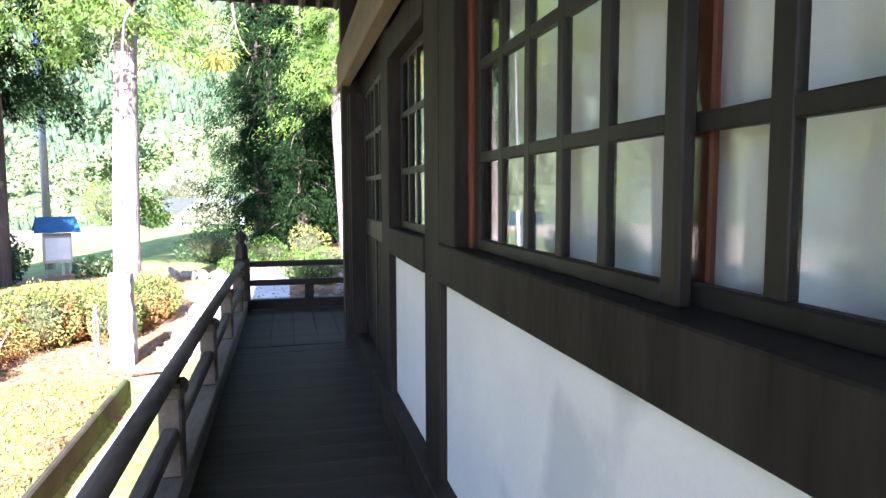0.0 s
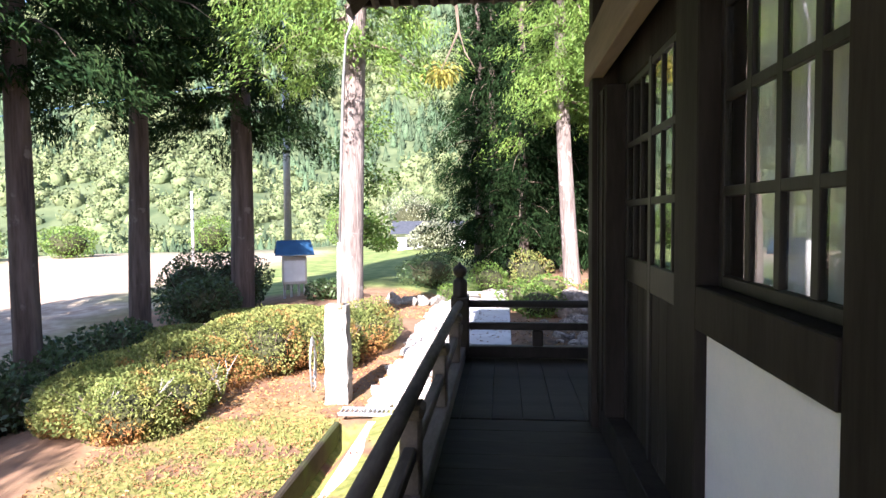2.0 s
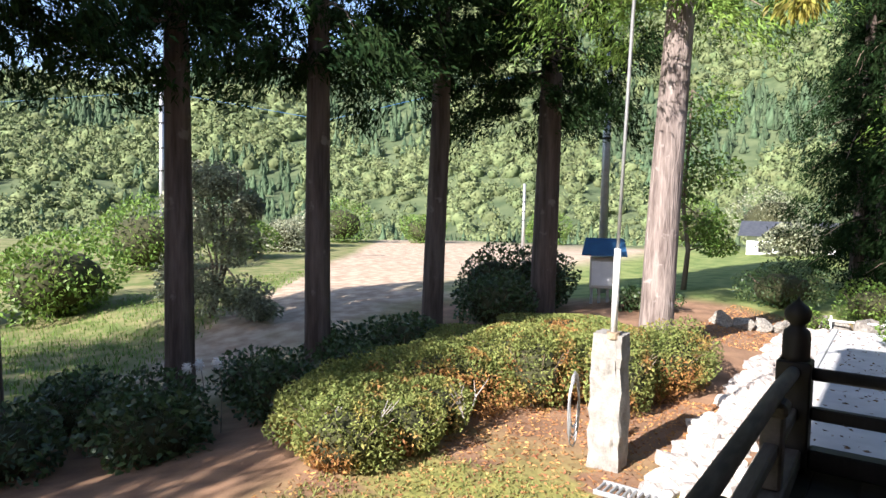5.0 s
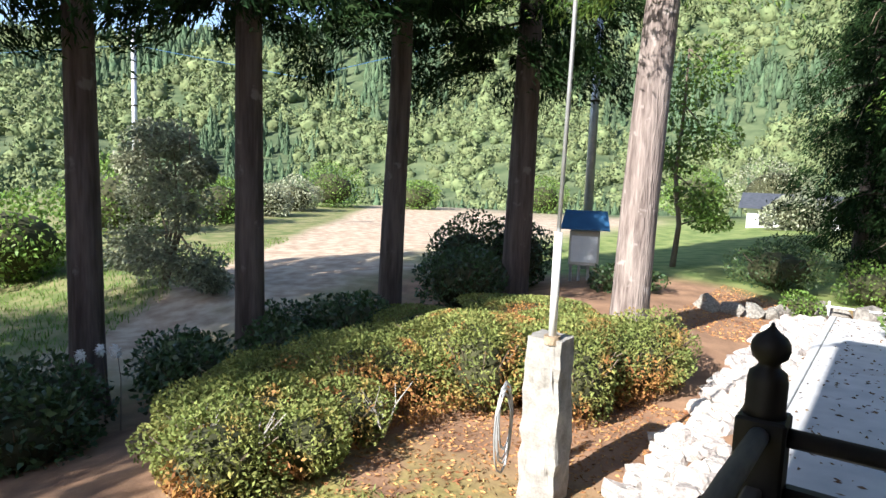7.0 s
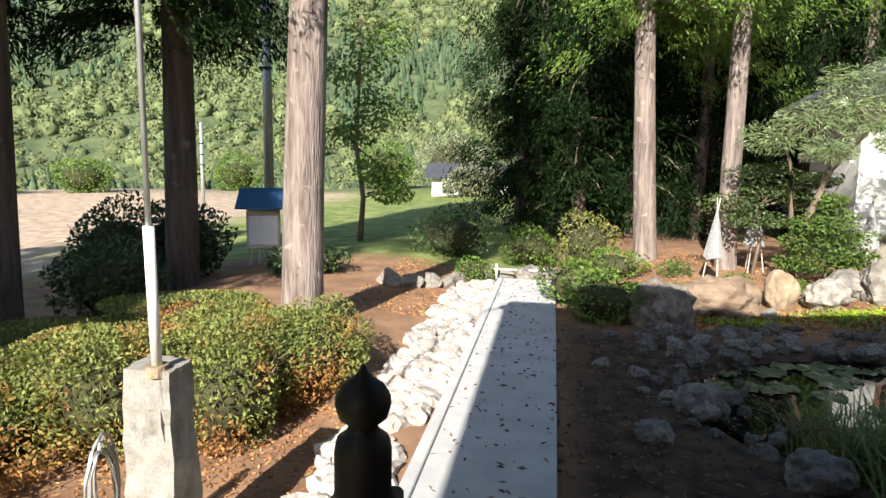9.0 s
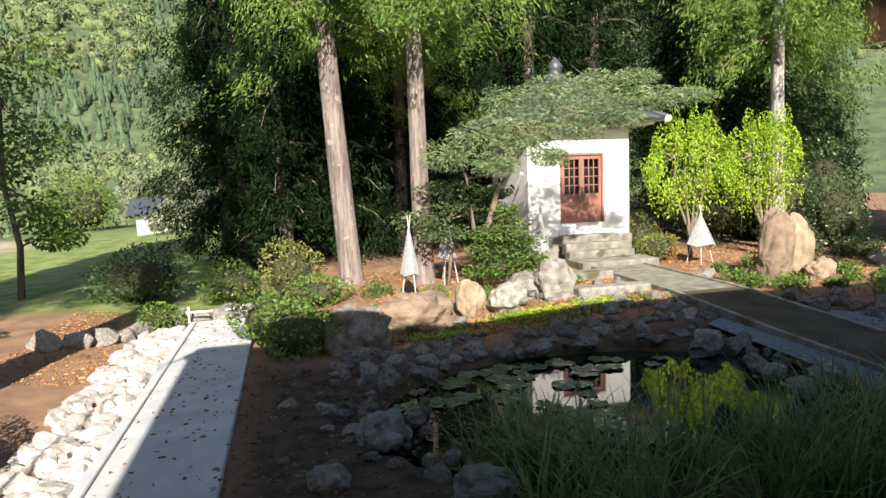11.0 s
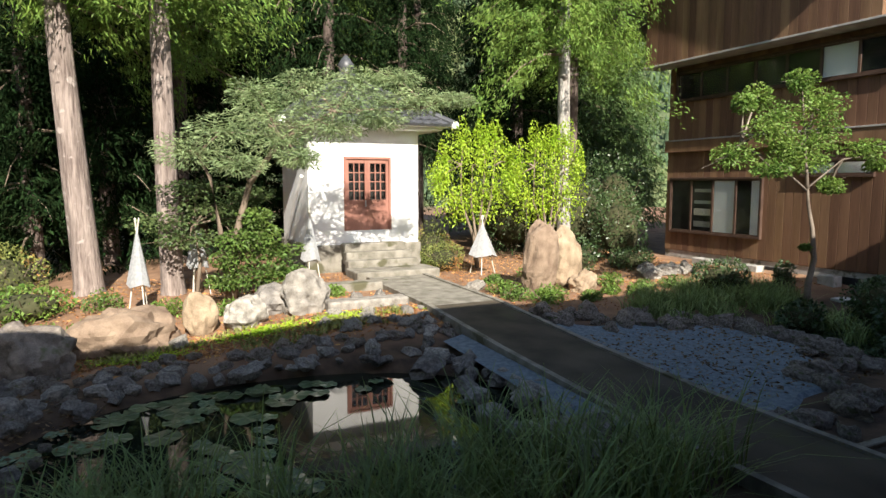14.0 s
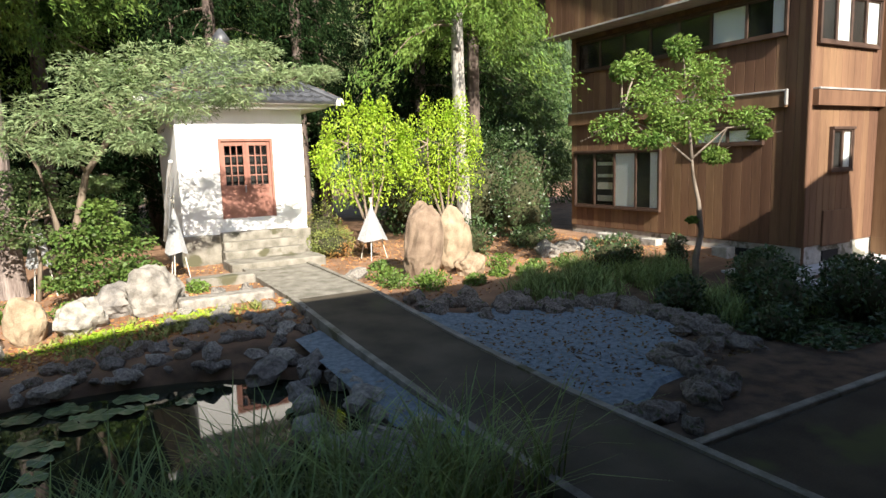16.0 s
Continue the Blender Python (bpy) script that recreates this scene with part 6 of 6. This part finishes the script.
# ---- grass and litter ----
def blades(name, spots, h, w, material, label, bend=0.5, seed=3, kind="stuff"):
    """Curved grass blades, three segments each."""
    rng = np.random.default_rng(seed)
    n = len(spots)
    spots = np.asarray(spots)
    az = rng.uniform(0, 6.283, n)
    hh = h * rng.uniform(0.55, 1.25, n)
    d = np.stack([np.cos(az), np.sin(az), 0 * az], 1)
    s = np.stack([-np.sin(az), np.cos(az), 0 * az], 1)
    b = bend * rng.uniform(0.3, 1.3, n)
    vs = []
    for k, ww in ((0, 1.0), (0.4, 0.9), (0.75, 0.6), (1.0, 0.08)):
        c = spots + d * (b * hh * k ** 2)[:, None] + np.array([0, 0, 1.0]) * (hh * (k - 0.25 * b * k ** 3))[:, None]
        vs += [c - s * w * ww / 2, c + s * w * ww / 2]
    v = np.stack(vs, 1).reshape(-1, 3)
    o = np.arange(n)[:, None] * 8
    f = np.concatenate([o + np.array([[2 * k, 2 * k + 1, 2 * k + 3, 2 * k + 2]]) for k in range(3)], 0)
    me = bpy.data.meshes.new(name)
    me.from_pydata(v.tolist(), [], f.tolist())
    me.materials.append(material)
    me.update()
    return tagged(new(name, me), label, "grass", kind=kind)


def spots_in(n, fn, seed):
    rng = np.random.default_rng(seed)
    out = []
    while len(out) < n:
        x, y = fn(rng)
        out.append((x, y, ground_z(x, y) - 0.02))
    return out


def tuft_field(cx, cy, rx, ry, tufts):
    def fn(rng):
        k = rng.integers(tufts)
        r2 = np.random.default_rng(int(k) + int(cx * 100))
        a, q = r2.uniform(0, 6.28), r2.random() ** 0.5
        return cx + rx * q * math.cos(a) + rng.normal(0, 0.1), cy + ry * q * math.sin(a) + rng.normal(0, 0.1)
    return fn


blades("pond_grass", spots_in(1800, tuft_field(4.9, 11.7, 2.7, 0.75, 75), 5), 0.9, 0.018, M_GRASS, "long arching grass on the near pond bank", 0.8, 5)
blades("pond_grass", spots_in(500, tuft_field(2.9, 13.0, 0.8, 0.5, 12), 6), 0.6, 0.016, M_GRASS, "long arching grass on the near pond bank", 0.8, 6)
blades("house_grass", spots_in(3200, tuft_field(13.2, 16.8, 2.2, 0.8, 70), 7), 0.42, 0.02, M_GRASS, "arching grass along the gravel bed", 0.8, 7)
blades("house_grass", spots_in(900, tuft_field(13.9, 14.6, 0.9, 1.2, 30), 8), 0.4, 0.02, M_GRASS, "arching grass along the gravel bed", 0.8, 8)
def below_field(r):
    while True:
        x, y = r.uniform(-24, -9.5), r.uniform(4, 26)
        if 0.82 * x + 0.57 * y < -4.3:
            return x, y


blades("field_grass", spots_in(10000, below_field, 9), 0.16, 0.025, M_GREEN, "rough grass below the cedars", 0.6, 9)
blades("moss_tufts", spots_in(5200, lambda r: (r.uniform(-4.8, -2.4), r.uniform(4.0, 9.8)), 10), 0.07, 0.02, M_YELLOWG := mat("yellow_moss", (0.17, 0.19, 0.055), (0.28, 0.28, 0.09), 3, 0.7, 0, island=0.3, trans=0.3), "yellow-green moss and sprigs", 0.9, 10)
blades("moss_tufts", spots_in(1500, tuft_field(4.6, 18.0, 2.6, 0.6, 42), 11), 0.12, 0.035, M_YELLOWG, "yellow-green low plants by the pond", 0.9, 11)


def litter(name, n, fn, seed, label, size=0.06, material=None, lift=0.012, zf=ground_z):
    rng = np.random.default_rng(seed)
    p = []
    while len(p) < n:
        x, y = fn(rng)
        p.append((x, y, zf(x, y) + lift))
    p = np.array(p)
    d = rng.normal(size=(n, 3)) * np.array([1, 1, 0.18])
    me = leaf_data(name, p, d, size * rng.uniform(0.6, 1.6, n), size * 0.35 * rng.uniform(0.6, 1.6, n), material or M_LITTER)
    tagged(new(name, me), label, "leaf litter", kind="stuff")


litter("leaf_litter", 9000, lambda r: (r.uniform(-5.0, -2.0), 13.5 - 9.5 * r.random() ** 1.5), 31, "orange fallen needles on the ground", 0.05)
litter("leaf_litter", 14000, lambda r: (r.uniform(0.5, 17), r.uniform(17.2, 24)), 32, "orange fallen needles on the garden ground", 0.06)
for i, (x, y, a, b, n) in enumerate([(3.0, 17.75, 0.5, 0.16, 700), (4.7, 18.05, 0.6, 0.2, 900), (6.1, 18.1, 0.5, 0.18, 500), (1.3, 18.6, 0.5, 0.3, 500), (7.9, 18.0, 0.4, 0.2, 350)]):
    litter("moss_plants", n, lambda r: (r.normal(x, a * 0.6), r.normal(y, b * 0.6)), 60 + i, "bright yellow-green low plants on the pond bank", 0.06, M_LIME, 0.04)
# Weeds, laid thick and dark to put the shade into the soil's tone.
litter("ground_cover_plants", 7000, lambda r: (r.uniform(12.6, 17.2), r.uniform(12.2, 15.0)), 71, "dark low weeds on the shaded soil beyond the gravel", 0.1, M_SHRUB, 0.05)
litter("leaf_litter", 4000, lambda r: (r.uniform(1.5, 8), r.normal(17.9, 0.35)), 38, "orange fallen needles on the pond bank", 0.07)
litter("leaf_litter", 5000, lambda r: (r.uniform(-3.5, 0), r.uniform(17, 22)), 33, "orange fallen needles by the path", 0.05)
litter("leaf_litter", 300, lambda r: (r.uniform(-1.05, 0), r.uniform(9, 20.3)), 34, "brown leaves lying on the path", 0.062, M_DEADLEAF := mat("dead_leaf", (0.12, 0.075, 0.04), (0.24, 0.16, 0.09), 5, 0.9, 0, island=0.3), 0.008, lambda x, y: -0.84)
litter("leaf_litter", 1300, lambda r: (r.uniform(9, 12.2), r.uniform(12.8, 16)), 35, "brown leaves lying on the gravel", 0.06, M_DEADLEAF, 0.06)
litter("leaf_litter", 2500, lambda r: (r.uniform(0, 2.6), r.uniform(9, 17)), 36, "brown needles on shaded ground", 0.06, M_DEADLEAF)
litter("leaf_litter", 300, lambda r: (r.uniform(-1.88, -0.9), r.uniform(2, 9.4)), 37, "leaves on the apron", 0.06, M_LITTER, 0.008, lambda x, y: -1.0)

# ---- net cones on stakes ----
def net_cone(x, y, h, r):
    t = thing("plant_cover", "white net cone on bamboo stakes over a plant", "plant cover", "net cones", at=(x, y, ground_z(x, y)))
    n = 10
    vs = [(0.02 * math.cos(k / n * 6.283), 0.02 * math.sin(k / n * 6.283), h) for k in range(n)] + [(r * (1 + 0.12 * (k % 2)) * math.cos(k / n * 6.283), r * math.sin(k / n * 6.283), h * 0.36 + 0.03 * (k % 3)) for k in range(n)]
    part("net", Mesh().add(vs, [(k, (k + 1) % n, n + (k + 1) % n, n + k) for k in range(n)]), M_NET, t)
    for k in range(3):
        a = 2.1 * k + x
        part("stake", Mesh().tube([(r * 1.1 * math.cos(a), r * 1.1 * math.sin(a), -0.05), (-0.04 * math.cos(a), -0.04 * math.sin(a), h * 1.18)], 0.012, 6), M_BUFF, t)
    return t


for x, y, h, r in [(2.98, 20.0, 1.45, 0.18), (6.3, 21.4, 1.4, 0.2), (10.45, 21.37, 1.2, 0.33), (4.03, 21.16, 1.45, 0.2)]:
    net_cone(x, y, h, r)

# ---- meter box with blue roof, poles, hut, wires ----
bx = thing("notice_box", "pale box on legs with a blue metal roof", "box", at=(-6.5, 20.5, 0), rz=22)
part("body", Mesh().box(-0.36, -0.2, -0.42, 0.36, 0.2, 0.42, 0.01), M_BUFF, bx)
part("panel", Mesh().box(-0.31, -0.215, -0.34, 0.31, -0.2, 0.3, 0.004), M_WHITEPAINT, bx)
rv = [(-0.58, -0.42, 0.46), (0.58, -0.42, 0.46), (0.5, 0.05, 0.88), (-0.5, 0.05, 0.88), (0.58, 0.42, 0.5), (-0.58, 0.42, 0.5)]
part("roof", Mesh().add(rv + [(a, b, c + 0.03) for a, b, c in rv], [(0, 3, 2, 1), (3, 5, 4, 2), (6, 7, 8, 9), (9, 8, 10, 11), (0, 1, 7, 6), (1, 2, 8, 7), (2, 4, 10, 8), (4, 5, 11, 10), (5, 3, 9, 11), (3, 0, 6, 9)]), M_BLUE, bx, "blue painted sheet metal roof")
for sx in (-0.3, -0.1, 0.12, 0.3):
    part("leg", Mesh().box(sx - 0.035, -0.04, -1.75, sx + 0.035, 0.04, -0.42), M_GALV, bx)


def utility_pole(x, y, h, r, label, arm=True):
    t = thing("utility_pole", label, "pole", at=(x, y, ground_z(x, y)))
    part("shaft", Mesh().tube([(0, 0, -0.3), (0, 0, h)], [r, r * 0.7], 12), M_GALV, t, smooth=True)
    for zz in (h * 0.5, h * 0.62, h * 0.75):
        part("band", Mesh().tube([(0, 0, zz), (0, 0, zz + 0.06)], r * 1.05, 12), M_DARK, t)
    if arm:
        part("crossarm", Mesh().box(-0.7, -0.05, h - 0.5, 0.7, 0.05, h - 0.42), M_GALV, t)
    return t


utility_pole(-7.6, 23.2, 9.5, 0.14, "grey concrete utility pole behind the box")
utility_pole(-32, 23.3, 10.0, 0.16, "pale utility pole beyond the field")
utility_pole(-21, 43, 5.0, 0.12, "short pale pole at the field edge", False)
solid("overhead_wire", Mesh().tube([(-60, 22, 8.5), (-32, 23.3, 7.4), (-20, 23.5, 5.2), (-7.6, 23.2, 6.4)], 0.015, 5), M_BLUE, "blue overhead wire sagging between poles", "wire")
hut = thing("far_hut", "small white-walled hut with a dark roof", "hut", at=(-5.6, 50, -1.7), rz=6)
part("wall", Mesh().box(-2.6, 0, 0, 2.6, 4, 2.0), M_WHITE, hut)
part("roof", Mesh().add([(-3.1, -0.5, 1.95), (3.1, -0.5, 1.95), (3.1, 2, 2.9), (-3.1, 2, 2.9), (3.1, 4.5, 1.95), (-3.1, 4.5, 1.95)], [(0, 1, 2, 3), (3, 2, 4, 5), (0, 3, 5), (1, 4, 2), (0, 5, 4, 1)]), M_TILE, hut)
part("door", Mesh().box(-0.4, -0.05, 0, 0.5, 0.02, 1.7), M_SIDING, hut)
for xx in (-1.9, 1.2):
    part("window", Mesh().box(xx, -0.05, 0.9, xx + 0.8, 0.02, 1.6), M_DARKIN, hut)

# low pipe barrier at the end of the path
bar_t = thing("path_barrier", "low pale pipe barrier at the end of the path", "barrier", at=(-1.0, 20.55, -0.85))
for sx in (-0.25, 0.75):
    part("stake", Mesh().tube([(sx, 0, -0.1), (sx, 0, 0.28)], 0.022, 8), M_WHITEPAINT, bar_t)
part("pipe", Mesh().tube([(-0.3, 0, 0.17), (0.8, 0, 0.17)], 0.02, 8), M_WHITEPAINT, bar_t)
# dead branch caught under the eave
db = thing("hanging_branch", "dead cedar branch with rusty sprays hanging from a bough", "branch", at=(-0.9, 12.0, 4.2))
part("stem", Mesh().tube([(0, 0, 0.9), (0.05, 0, 0.4), (-0.08, 0, 0.1), (-0.25, 0, -0.25)], [0.03, 0.022, 0.015, 0.006], 6), M_TWIG, db)
part("stem", Mesh().tube([(0.05, 0, 0.4), (0.15, 0, 0.05), (0.3, 0, -0.2)], [0.02, 0.012, 0.005], 6), M_TWIG, db)
cl, cd = clump_points(300, 0.36, 0.25, 0.24, 77, 1.0)
part("spray", leaf_data("spray", cl + np.array([-0.2, 0, -0.3]), cd + np.array([0, 0, -0.8]), 0.1, 0.035, mat("rusty_spray", (0.22, 0.23, 0.045), (0.40, 0.34, 0.07), 3, 0.6, 0, island=0.4, trans=0.35), 0.2), None, db)
# pampas plumes in the shade below the cedars
for x, y in [(-8.6, 9.6), (-8.3, 9.9), (-8.9, 10.0)]:
    pl = thing("pampas_plume", "pale nodding pampas plume among the shrubs", "plant", "pampas plumes", at=(x, y, ground_z(x, y)))
    part("stalk", Mesh().tube([(0, 0, 0), (0.03, 0, 0.7), (-0.05, 0, 1.05)], [0.008, 0.006, 0.004], 5), M_TWIG, pl)
    cl, cd = clump_points(160, 0.11, 0.05, 0.09, int(abs(x) * 10), 0.9)
    part("plume", leaf_data("plume", cl + np.array([-0.1, 0, 1.06]), cd + np.array([-0.9, 0, 0]), 0.08, 0.015, M_WHITEPAINT, 0.2), None, pl)
# low leafy plants on the sunlit ground between the stones
rp = random.Random(12)
for k, (x, y) in enumerate([(9.5, 18.3), (9.9, 17.9), (10.2, 18.1), (10.9, 17.8), (11.7, 18.2), (12.2, 17.9), (12.7, 18.3), (12.3, 18.9), (9.6, 18.9), (13.4, 18.2), (1.6, 19.4), (2.2, 19.2), (1.0, 19.8), (4.4, 19.6), (6.4, 19.9), (2.4, 20.6), (13.2, 17.4), (11.2, 20.4), (10.0, 20.0), (3.4, 19.9)]):
    q = rp.uniform(0.22, 0.42)
    bush("low_plant", x, y, ground_z(x, y) - 0.03, q, q, q * 0.55, M_GREEN if k % 3 else M_MIDLEAF, "low leafy green plant among the garden stones", 420, 0.075, "low garden plants", 500 + k, core=False, wide=0.45, twigs=5, category="plant", shell=0.9)
# bare pale twigs sticking out of the azaleas
for x, y in [(-4.65, 9.15), (-4.3, 10.5), (-5.2, 9.0)]:
    tw = Mesh()
    for k in range(7):
        a, l = rp.uniform(0, 6.28), rp.uniform(0.35, 0.6)
        e = (0.55 * l * math.cos(a), 0.55 * l * math.sin(a), l)
        tw.tube([(0, 0, 0), (e[0] * 0.4, e[1] * 0.4, e[2] * 0.6), e], [0.013, 0.009, 0.003], 5, False)
        tw.tube([(e[0] * 0.4, e[1] * 0.4, e[2] * 0.6), (e[0] * 0.5 - 0.1 * math.sin(a), e[1] * 0.5 + 0.1 * math.cos(a), e[2] * 0.95)], [0.007, 0.002], 4, False)
    o = solid("dead_twig", tw, M_PALEBARK, "bare pale twigs sticking out of an azalea", "twig", "dead twigs in the azaleas")
    o.location = (x, y, ground_z(x, y) + 0.1)
